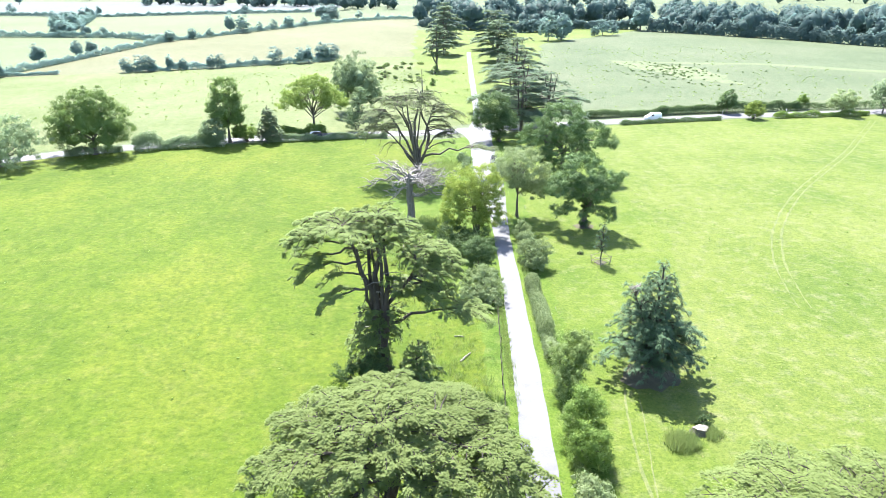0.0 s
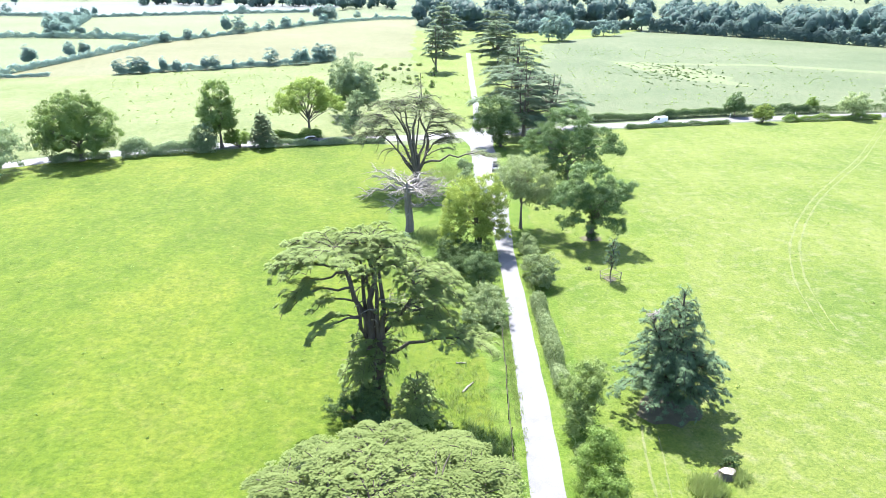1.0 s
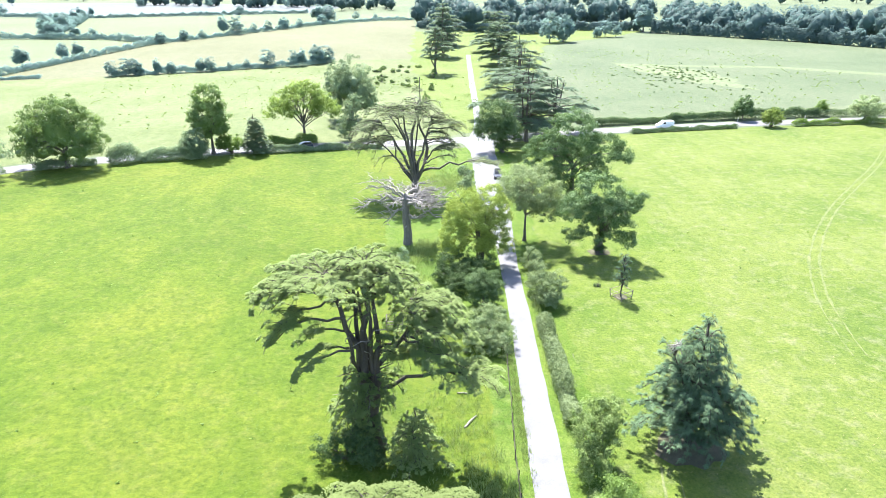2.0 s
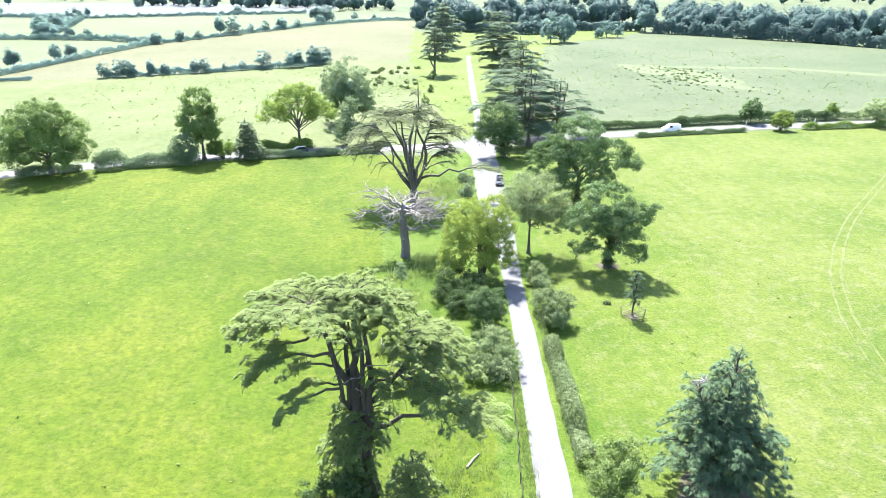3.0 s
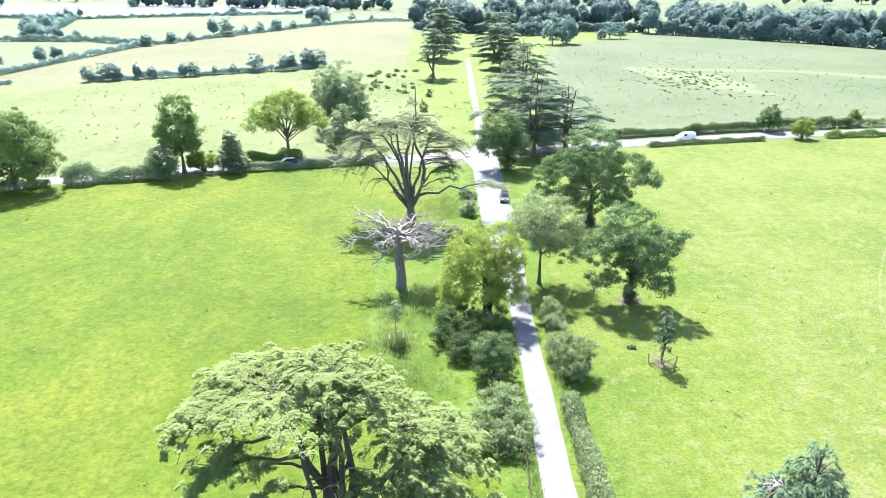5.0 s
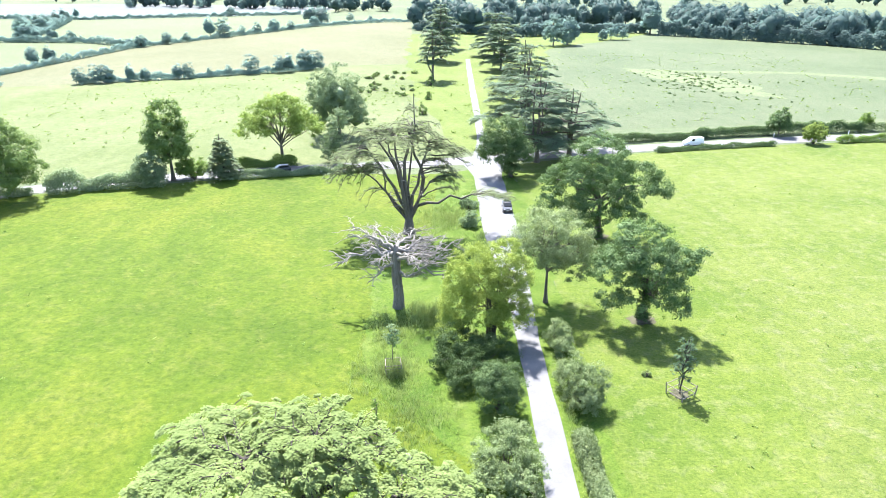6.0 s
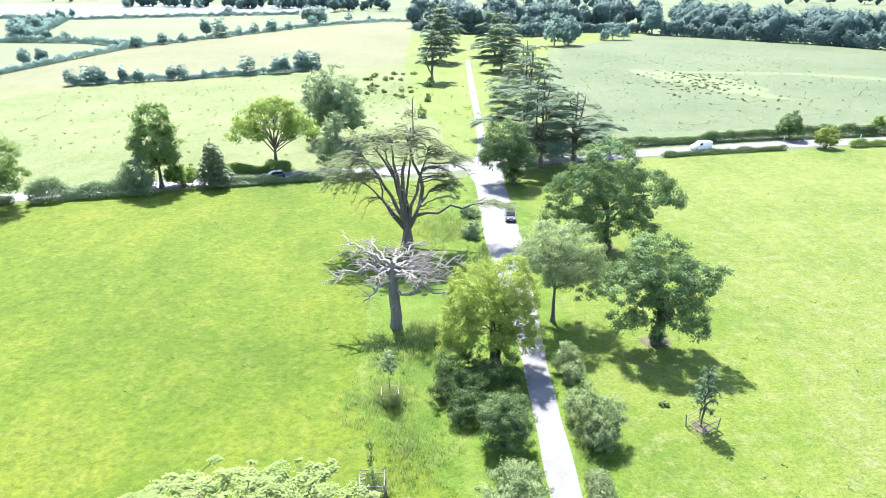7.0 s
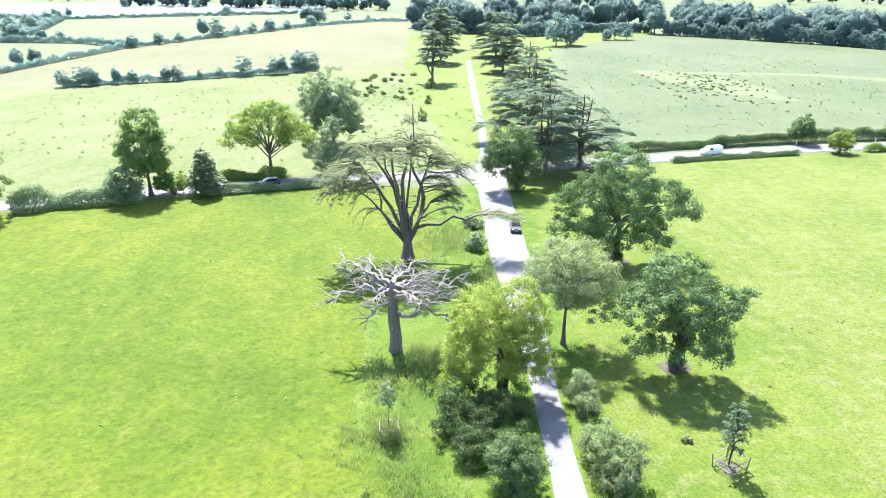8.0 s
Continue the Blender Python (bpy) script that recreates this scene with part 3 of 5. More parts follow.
sheet("field_bleached", [(-345, 682), (-141, 752), (-120, 900), (-420, 1050), (-900, 1100), (-700, 760), (-480, 722)], 0.054, bleached_hazed_field, "bleached field of cut straw with haze in its colour", category="field")
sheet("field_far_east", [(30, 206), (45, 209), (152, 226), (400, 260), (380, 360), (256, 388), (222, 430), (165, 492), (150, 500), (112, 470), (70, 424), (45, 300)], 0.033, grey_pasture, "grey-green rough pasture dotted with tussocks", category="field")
turn = np.linspace(0, 2 * np.pi, 61)[:-1]
reach = 1 + 0.16 * np.sin(3 * turn + 1) + 0.1 * np.sin(7 * turn) + 0.07 * np.sin(13 * turn + 2) + 0.05 * np.sin(23 * turn)
sheet("worn_patch", [(102 + 13 * r * math.cos(a) - 12 * r * math.sin(a), 297 + 34 * r * math.sin(a)) for a, r in zip(turn, reach)], 0.06, worn_grass, "pale worn patch of grass in the pasture", category="path")
ribbon("worn_path", [(84, 332, 1.5), (110, 322, 3.0), (150, 318, 3.5), (190, 290, 5.0), (240, 262, 6.0)], 0.06, worn_grass, "pale worn track across the pasture", 0.8, 4.0, category="path")
ribbon("worn_path", [(44, 196, 0.8), (70, 201, 1.0), (110, 209, 1.2), (160, 218, 1.2)], 0.06, worn_grass, "pale mown strip behind the hedge", 0.3, 2.0, category="path")
ribbon("road", ROAD, 0.05, road_stone, "grey tarmac country road crossing the lane", 0.12)
ribbon("lane", LANE, 0.06, lane_stone, "narrow pale gravelled lane widening to a junction", 0.1)
ribbon("far_lane", LANE_FAR, 0.06, lane_stone, "narrow pale lane running between the cedars", 0.12)
for off in (-0.8, 0.8):
    ribbon("wheel_track", [(126 + off, 189, 0.14), (98 + off, 153, 0.18), (70.4 + off, 122, 0.18), (57.6 + off, 103.6, 0.17), (51.6 + off, 91, 0.16), (48.2 + off, 80, 0.14), (47.2 + off, 73, 0.08)], 0.04, pressed_grass, "faint pale wheel track pressed into the grass", 0.11, 0.8, category="track")
ribbon("wheel_track", [(19.2, 55.6, 0.12), (17.5, 48.4, 0.14), (17.6, 40.4, 0.16), (17.6, 30, 0.16)], 0.04, pressed_grass, "faint pale wheel track pressed into the grass", 0.06, 0.7, category="track")
ribbon("wheel_track", [(20.3, 54, 0.07), (19.6, 48.4, 0.08), (18.4, 44, 0.1), (18.0, 40, 0.1)], 0.04, pressed_grass, "faint pale wheel track pressed into the grass", 0.06, 0.7, category="track")


# ---- trees near the lane ----
def fan(stem, h, az0, az1, n, length, rise, droop, rng, jit=0.8):
    return [(stem, h + rng.uniform(-jit, jit), az0 + (az1 - az0) * (i + 0.5) / n, length * rng.uniform(0.8, 1.12), rise, droop) for i in range(n)]


g = np.random.default_rng(11)
# spreading cedar close to the lane
boughs = (fan(0, 14.0, -62, 62, 5, 9.0, -0.6, 1.2, g, 0.3) + fan(0, 12.2, -52, 48, 4, 12.0, -1.2, 1.6, g, 0.4) + fan(0, 10.6, -32, 26, 3, 14.4, -0.9, 1.5, g, 0.4) + fan(0, 15.6, 0, 360, 6, 2.6, 0.5, 0.4, g, 0.3) + fan(0, 15.0, 20, 380, 7, 4.6, 0.6, 0.6, g) + fan(1, 14.0, 0, 360, 8, 6.2, 0.3, 1.0, g) + fan(2, 13.6, 0, 360, 7, 5.4, 0.2, 1.0, g) + fan(0, 12.4, 0, 360, 9, 8.0, -0.2, 1.4, g)
          + fan(2, 11.6, 40, 140, 4, 6.6, -0.4, 1.6, g) + fan(2, 10.4, 150, 330, 5, 8.2, -0.8, 1.6, g) + fan(0, 9.0, 90, 300, 6, 8.2, -1.4, 1.8, g))
cedar("spreading_cedar", (-2.9, 29.0), [(-0.4, 0.4, 16.0, 0.5), (-2.6, 1.0, 14.8, 0.4), (3.6, 1.4, 14.4, 0.35)], boughs, cedar_pale, "broad cedar with flat layered pale green boughs", 21, 0.9, 3.5, density=1.75, spray=0.185, spread=0.5, slim=0.29, hang=0.5)
boughs = fan(0, 14.6, 0, 360, 7, 5.0, 0.6, 0.6, g) + fan(0, 13.2, 0, 360, 8, 7.6, 0.0, 1.2, g) + fan(1, 11.2, 0, 360, 8, 8.6, -0.6, 1.5, g) + fan(0, 9.0, 0, 360, 7, 8.4, -1.2, 1.6, g)
cedar("spreading_cedar", (22.6, 23.6), [(0, 0, 15.0, 0.45), (1.5, 1.5, 13.6, 0.4)], boughs, cedar_pale, "broad cedar with flat layered pale green boughs", 22, 0.8, 3.5, density=1.4, spray=0.185, spread=0.55, slim=0.29, hang=0.5)
# tall many-stemmed cedar
boughs = (fan(0, 18.0, 0, 360, 7, 3.0, 0.3, 0.3, g, 0.2) + fan(4, 17.6, 0, 360, 8, 5.0, 0.1, 0.5, g, 0.25) + fan(1, 17.2, 0, 360, 8, 5.2, 0.1, 0.6, g, 0.3) + fan(1, 16.8, 215, 325, 5, 6.6, -0.1, 0.9, g, 0.3)
          + fan(2, 16.9, 20, 160, 5, 3.6, 0.0, 0.6, g, 0.3)
          + fan(3, 15.0, 10, 170, 5, 4.4, -0.4, 0.7, g, 0.3) + fan(3, 13.4, 25, 165, 5, 5.2, -0.7, 0.9, g, 0.4) + fan(3, 11.8, 40, 150, 4, 5.9, -0.9, 1.0, g, 0.4) + fan(2, 10.4, 60, 130, 3, 6.3, -0.8, 1.0, g, 0.5)
          + fan(3, 13.6, 150, 195, 2, 3.2, -0.5, 0.7, g, 0.4) + fan(2, 11.4, 120, 170, 2, 2.8, -0.5, 0.7, g, 0.4)
          + [(1, 15.4, 282, 6.4, -1.2, 1.2, 0.42), (1, 15.0, 246, 6.0, -1.5, 1.2, 0.42), (5, 14.2, 262, 6.0, -1.4, 1.0, 0.45), (1, 12.0, 275, 4.6, -1.0, 0.9, 0.4), (5, 11.2, 250, 5.0, -1.2, 0.9, 0.4), (1, 10.2, 266, 4.6, -0.6, 0.7, 0.45)]
          + [(2, 6.6, 96, 10.2, 2.8, 1.2, 0.58), (0, 13.0, -30, 5.0, 0.0, 1.0), (4, 14.5, 325, 4.6, -0.3, 0.8), (4, 13.4, 20, 5.0, -0.3, 0.8)]
          + fan(4, 18.0, 20, 380, 7, 3.8, 0.1, 0.4, g, 0.2) + fan(2, 15.6, 0, 360, 5, 2.6, -0.2, 0.6, g, 0.4) + fan(3, 14.0, 200, 340, 3, 2.4, -0.3, 0.6, g, 0.4)
          + fan(0, 8.0, 140, 330, 5, 2.6, -1.4, 0.6, g, 0.5) + fan(2, 7.6, 50, 170, 4, 2.2, -1.0, 0.6, g, 0.5) + fan(0, 6.6, 150, 330, 6, 3.0, -1.6, 0.6, g, 0.5) + fan(0, 5.2, 190, 320, 5, 3.6, -1.6, 0.7, g, 0.5) + fan(2, 5.6, 60, 180, 4, 2.0, -1.0, 0.5, g, 0.5)
          + fan(0, 3.8, 140, 330, 6, 2.8, -1.4, 0.5, g, 0.5) + fan(0, 2.2, 160, 330, 6, 3.2, -1.0, 0.3, g, 0.3))
cedar("tall_cedar", (-6.4, 58.6), [(-0.6, 0.5, 18.2, 0.46), (-3.0, 0.3, 17.4, 0.4), (1.0, -0.2, 17.2, 0.4), (2.6, 0.2, 15.4, 0.34), (-1.6, 1.4, 17.9, 0.36), (-2.2, -0.9, 16.8, 0.32), (0.4, -0.6, 16.8, 0.32), (-0.6, 1.8, 16.4, 0.28)], boughs, cedar_green,
      "tall many-stemmed cedar with a flat spreading top", 23, 1.05, 4.5, density=2.7, spray=0.145, dead=34, slim=0.28, hang=0.6)
# dark pointed cedar in the open field
boughs = []
for i in range(13):
    h, n = 1.9 + 9.7 * i / 13, (8 if i < 8 else 6)
    boughs += [(0, h + g.uniform(-0.15, 0.15), 37 * i + 360 * q / n + g.uniform(-12, 12), (1.1 + 4.3 * (1 - i / 13.5) ** 0.75) * g.uniform(0.62, 1.2), 0.5, 0.9, 0.15) for q in range(n)]
boughs += fan(1, 9.6, 0, 360, 5, 1.6, 0.6, 0.3, g, 0.5) + fan(1, 8.4, 0, 360, 5, 2.2, 0.6, 0.4, g, 0.3) + fan(0, 11.9, 0, 360, 4, 0.6, 0.9, 0.1, g, 0.2)
blue_cedar = cedar("blue_cedar", (22.6, 58.8), [(0.2, 0, 12.7, 0.2), (-2.3, -0.3, 10.9, 0.1)], boughs, cedar_blue, "dense dark blue-green young cedar with drooping tips", 24, 0.3, 1.0, density=1.9, spray=0.27, spread=0.36, slim=0.09, hang=1.0)
rd = np.random.default_rng(61)
for i in range(34):
    st, a, l = Stock(), rd.uniform(0, 6.28), rd.uniform(0.5, 1.15)
    p = np.array([-2.3 + rd.normal(0, 0.1), -0.3 + rd.normal(0, 0.1), 10.7 + rd.uniform(-0.6, 0.2)])
    st.tube(bend(p, p + [math.sin(a) * l, math.cos(a) * l, rd.uniform(-0.55, 0.1)], rd, 0.12, 0.08, 5), np.linspace(0.05, 0.012, 5), 5)
    part("dead_twig", st.mesh("dead_twig", bark_dead), parent=blue_cedar, label="bleached dead twig at a stem top")
# young cedar beside the tall one
boughs = []
for i in range(7):
    boughs += fan(0, 0.6 + 4.6 * i / 7, 30 * i, 30 * i + 360, 5, 0.6 + 2.6 * (1 - i / 8), 0.1, 0.6, g, 0.2)
cedar("young_cedar", (-2.6, 56.4), [(0, 0, 5.7, 0.1)], boughs, cedar_green, "low bushy young cedar beside the tall cedar", 25, 0.15, 0.5, density=2.6, spray=0.15, slim=0.2, hang=0.8)
# old cedar by the junction, thin crown
boughs = (fan(0, 17.4, 0, 360, 7, 4.6, 0.1, 0.6, g, 0.5) + fan(5, 16.8, 0, 360, 5, 4.0, 0.1, 0.6, g, 0.4) + fan(1, 17.0, 0, 180, 4, 3.6, 0.2, 0.6, g, 0.4) + fan(9, 15.0, 0, 360, 4, 3.4, 0.2, 0.6, g, 0.4) + fan(1, 16.8, 210, 340, 4, 5.0, -0.8, 1.2, g, 0.6) + fan(2, 16.8, 30, 150, 4, 5.0, -0.3, 0.9, g, 0.6) + fan(3, 14.4, 220, 310, 4, 5.4, -1.6, 1.4, g, 0.8)
          + fan(3, 11.8, 240, 300, 2, 4.6, -2.2, 1.6, g) + fan(9, 14.6, 50, 130, 4, 4.8, -0.4, 1.0, g) + fan(9, 12.0, 60, 120, 3, 4.4, -0.2, 1.0, g) + fan(7, 8.6, 60, 120, 3, 3.6, 0.8, 0.8, g) + fan(5, 16.6, 170, 300, 3, 3.8, 0.0, 0.8, g)
          + fan(6, 15.0, 250, 350, 3, 4.0, 0.0, 0.8, g) + fan(8, 10.6, 230, 300, 3, 4.0, -1.6, 1.6, g) + fan(8, 8.0, 240, 290, 2, 3.6, -1.6, 1.2, g)
          + fan(9, 13.2, 60, 120, 3, 6.6, -0.3, 1.0, g) + fan(9, 10.6, 65, 115, 3, 7.0, 0.0, 0.8, g) + fan(7, 9.2, 55, 125, 3, 5.6, 0.3, 0.8, g) + fan(0, 15.4, 150, 250, 4, 4.6, 0.2, 0.8, g) + fan(3, 13.2, 200, 320, 4, 4.4, -0.8, 1.4, g) + fan(10, 11.8, 200, 300, 3, 4.0, -0.6, 1.2, g)
          + [(2, 4.4, 92, 14.6, 2.3, 0.6, 0.62), (7, 6.2, 80, 6.0, 1.8, 0.8, 0.4)] + fan(4, 20.2, 150, 400, 5, 1.8, -0.1, 0.3, g, 0.5) + fan(5, 16.4, 140, 220, 4, 7.0, -0.4, 0.6, g, 0.4) + fan(3, 13.8, 160, 260, 4, 7.0, -0.6, 0.7, g, 0.5) + fan(8, 10.6, 180, 260, 3, 6.0, -0.6, 0.7, g, 0.5) + fan(9, 14.2, 100, 190, 3, 6.0, -0.4, 0.6, g, 0.4) + fan(6, 15.4, 300, 400, 4, 6.5, 0.0, 0.6, g, 0.4))
cedar("old_cedar", (-5.5, 133.5), [(0.3, 0.3, 18.2, 0.42), (-4.2, 0.5, 17.4, 0.36), (1.9, 0.2, 17.5, 0.42), (-6.4, -0.4, 14.6, 0.34), (0.9, 0.8, 22.5, 0.2), (-2.0, -0.6, 17.2, 0.36), (-3.2, 1.2, 16.0, 0.32), (4.0, -0.6, 9.4, 0.26), (-8.0, 0.6, 11.4, 0.28), (3.8, 0.6, 15.4, 0.3), (-5.2, -1.2, 12.5, 0.24)], boughs, cedar_old,
      "old cedar with many bare stems and a thin flat crown", 26, 1.0, 3.2, bark_grey, 1.0, 0.19, dead=90, spread=0.42, slim=0.2, hang=0.6)


def dead_cedar(at, seed=31):
    """Standing dead cedar: pale bare limbs swept out level from a broken trunk."""
    rng = np.random.default_rng(seed)
    root = thing("dead_cedar", (*at, gz(at[0])), "dead cedar with bleached bare grey branches", "dead tree")
    st, t = Stock(), np.linspace(0, 1, 14)
    line = np.stack([-0.3 * t**1.5 + 0.05 * np.sin(t * 9), 0.2 * t**1.5 + 0.05 * np.cos(t * 7), 8.5 * t - 0.2 * (t == 0)], 1)
    st.tube(line, (0.68 - 0.16 * t + 0.16 * np.exp(-t * 14) + rng.normal(0, 0.025, 14)) * np.where(t > 0.98, 0.15, np.where(t > 0.9, 0.7, 1.0)), 14)
    st.v[0][:] += rng.normal(0, 0.035, st.v[0].shape)
    part("trunk", st.mesh("trunk", bark_stripped), parent=root)
    for h, a in ((4.2, 1.9), (5.6, 4.4), (3.1, 3.3), (6.3, 0.4)):
        b, l = Stock(), rng.uniform(0.7, 1.3)
        b.tube(bend((-0.1, 0.1, h), (math.sin(a) * (0.6 + l), math.cos(a) * (0.6 + l), h + 0.3), rng, 0.1, 0.08, 5), np.linspace(0.14, 0.06, 5), 6)
        part("broken_stub", b.mesh("broken_stub", bark_dead), parent=root)
    # main limbs: start height, end (x, y, z) from the foot, lift of the bow, radius
    limbs = [(7.9, (-7.4, -0.6, 6.2), 0.9, 0.27), (6.6, (-3.7, -1.2, 3.9), 0.3, 0.17), (7.4, (-4.8, 0.8, 6.8), 0.3, 0.16), (6.9, (6.2, -0.8, 4.0), 0.4, 0.24), (5.2, (2.6, -1.5, 5.6), -0.5, 0.22),
             (7.6, (6.8, 0.4, 6.0), 0.5, 0.22), (8.0, (8.0, 1.2, 8.8), -0.9, 0.17), (8.4, (5.4, 3.5, 8.4), -0.1, 0.2), (8.5, (-3.6, 4.2, 9.6), 0.3, 0.2), (8.6, (-5.6, 2.4, 9.8), 0.5, 0.2), (8.4, (2.6, 5.0, 8.8), 0.3, 0.18), (7.2, (5.0, -1.6, 6.4), 0.3, 0.2), (7.9, (4.4, 1.4, 7.6), 0.3, 0.22),
             (8.2, (-6.2, 2.2, 9.2), 0.6, 0.16), (8.0, (3.2, -3.0, 7.6), 0.3, 0.16), (7.8, (-2.0, -3.4, 7.4), 0.4, 0.15)]
    for i in range(7):
        a, l = rng.uniform(-1.9, 1.9), rng.uniform(3.0, 6.4)
        limbs.append((rng.uniform(7.2, 8.7), (math.sin(a) * l, math.cos(a) * l * 0.8, rng.uniform(7.4, 9.2)), rng.uniform(-0.2, 0.6), rng.uniform(0.1, 0.17)))
    for h, end, lift, r0 in limbs:
        b = Stock()
        end = np.asarray(end, float)
        start = np.array([-0.3 * (h / 8.8) ** 1.5 + np.clip(end[0], -1, 1) * 0.3, 0.15 + np.clip(end[1], -1, 1) * 0.3, h - rng.uniform(0.0, 0.7)])
        path = bend(start, end, rng, lift, 0.085, 12)
        b.tube(path, np.linspace(r0, 0.055, 12), 7)
        az = math.atan2(end[0], end[1])
        for j in range(11):
            s = path[rng.integers(3, 11)]
            a2 = az + rng.choice([-1, 1]) * rng.uniform(0.3, 1.3)
            l2 = rng.uniform(0.7, 2.6)
            q = bend(s, s + [math.sin(a2) * l2, math.cos(a2) * l2, rng.uniform(-0.6, 0.8)], rng, 0.1, 0.1, 6)
            b.tube(q, np.linspace(max(r0 * 0.38, 0.045), 0.02, 6), 5)
            for m in range(3):
                a3, l3, s3 = a2 + rng.uniform(-1.2, 1.2), rng.uniform(0.4, 1.3), q[rng.integers(1, 6)]
                b.tube(bend(s3, s3 + [math.sin(a3) * l3, math.cos(a3) * l3, rng.uniform(-0.4, 0.4)], rng, 0.05, 0.12, 4), np.linspace(0.03, 0.012, 4), 4)
        part("branch", b.mesh("branch", bark_dead), parent=root)
    return root


dead_cedar((-5.7, 107.4))

# broadleaf trees along the lane
broad_tree("maple_tree", (5.5, 99.8), 12.2, 6.0, 0.15, [(-2.2, 0, 9.6, 2.5, 2.6, 2.3), (1.4, 0.3, 9.8, 2.6, 2.6, 2.4), (-3.6, 0.2, 7.4, 2.1, 2.4, 2.4), (2.8, 0.0, 8.0, 1.9, 2.4, 2.4), (-0.8, -0.8, 7.2, 3.0, 2.6, 2.6), (1.6, -0.6, 7.0, 2.4, 2.4, 2.2), (-3.8, -0.4, 4.4, 2.2, 2.2, 2.6), (2.4, -0.4, 5.4, 1.9, 2.2, 2.6), (2.2, -1.4, 3.0, 1.9, 1.9, 2.4), (4.4, -0.8, 3.2, 1.4, 1.3, 1.6), (-1.2, -1.2, 4.0, 2.6, 2.0, 2.6), (0.8, -0.8, 3.6, 1.6, 1.6, 2.2), (-4.6, -1.0, 2.2, 1.8, 1.8, 2.0)],
           leaf_lime, "yellow-green maple with several slender stems by the lane", seed=41, clumps=700, per=75, leaf=0.088, clump_r=0.55, limbs=34, stems=7, shell=0.62, bark=bark_dark)
broad_tree("ash_tree", (13.2, 108.5), 12.6, 6.5, 0.24, [(0.2, 0, 9.0, 5.2, 4.6, 3.6), (1.8, 0.5, 6.8, 4.4, 3.8, 2.8), (-1.8, -0.5, 7.0, 3.8, 3.6, 2.8), (3.0, -0.5, 4.6, 2.4, 2.2, 1.6)], leaf_ash, "grey-green ash tree with a rounded airy crown", seed=42, clumps=250, per=125, leaf=0.1, clump_r=0.85, limbs=20, low=-0.3, shell=0.55)
field_edge_oak = broad_tree("oak_tree", (24.3, 103.6), 13.2, 5.5, 0.5, [(-0.8, 0.2, 9.4, 3.8, 3.8, 3.9), (2.8, -1.6, 8.6, 2.4, 2.6, 1.8), (-3.8, -0.2, 7.4, 3.2, 3.2, 2.6), (0.4, -2.8, 7.4, 3.2, 2.6, 2.4), (2.2, -1.6, 4.4, 2.5, 2.4, 2.4), (-1.8, -1.6, 4.0, 2.4, 2.4, 1.9), (3.6, -1.8, 2.6, 1.3, 1.3, 1.2), (-5.0, -0.8, 3.2, 1.1, 1.1, 1.1), (4.6, -2.4, 9.2, 1.5, 1.5, 1.1), (-2.6, -2.6, 8.4, 2.2, 2.0, 1.8)],
           leaf_oak, "dark green oak tree standing in the field edge", seed=43, clumps=300, per=130, leaf=0.11, clump_r=0.72, shell=0.8, limbs=12)
broad_oak = broad_tree("oak_tree", (25.0, 131.5), 16.9, 6.0, 0.6, [(-0.8, 0, 11.8, 5.2, 5.0, 4.8), (4.6, 0, 9.2, 4.8, 4.5, 3.2), (-5.0, 0, 8.8, 4.6, 4.6, 3.6), (0.2, -1.6, 6.2, 5.2, 4.4, 3.2), (8.8, -0.2, 8.0, 2.4, 2.4, 1.9), (-7.2, -0.8, 5.8, 2.8, 2.6, 2.2), (3.8, -1.5, 4.4, 3.2, 3.0, 2.2), (-3.2, -1.6, 3.6, 2.6, 2.4, 1.8)],
           leaf_oak, "large dark green oak with a broad dense crown", seed=44, clumps=430, per=125, leaf=0.13, clump_r=0.85, shell=0.82, limbs=14)
ivy(field_edge_oak, 0.75, 6.0, 46)
ivy(broad_oak, 0.85, 5.0, 47)
clad_lime = broad_tree("lime_tree", (14.4, 165.3), 13.0, 4.0, 0.45, [(-1.4, 0, 8.6, 4.6, 4.5, 4.4), (-3.0, 0, 5.8, 4.0, 4.0, 3.2), (1.2, 0, 5.4, 3.6, 3.6, 3.2), (0, 0, 2.4, 2.0, 2.0, 2.2)], leaf_clipped, "dense dark tree with an ivy-clad trunk by the junction", seed=45, clumps=280, per=95, leaf=0.15, clump_r=1.0, limbs=8)

ivy(clad_lime, 1.0, 5.0, 48, 60, 40)

# cedars along the far avenue
def avenue_cedar(at, h, spread_l, seed, leaf_mat=cedar_far, density=0.34, low=4.0, bark=bark_grey, spray=0.5):
    r = np.random.default_rng(seed)
    b, z = [], low
    while z < h - 0.8:
        k = (z - low) / (h - low)
        b += fan(r.integers(3), z, r.uniform(0, 90), r.uniform(0, 90) + 360, 4, spread_l * (1.05 - 0.75 * k**1.6) * r.uniform(0.6, 1.12), 0.5 - 0.6 * (1 - k), 0.9, r, 0.5)
        z += 2.1
    return cedar("avenue_cedar", at, [(0, 0, h, 0.4), (-1.5, 0.5, h * 0.93, 0.3), (1.6, -0.3, h * 0.9, 0.3)], b, leaf_mat, "dark layered cedar in the far avenue", seed, 0.7, 3.0, bark, density, spray, "avenue cedars", 4, slim=0.28, hang=0.5)


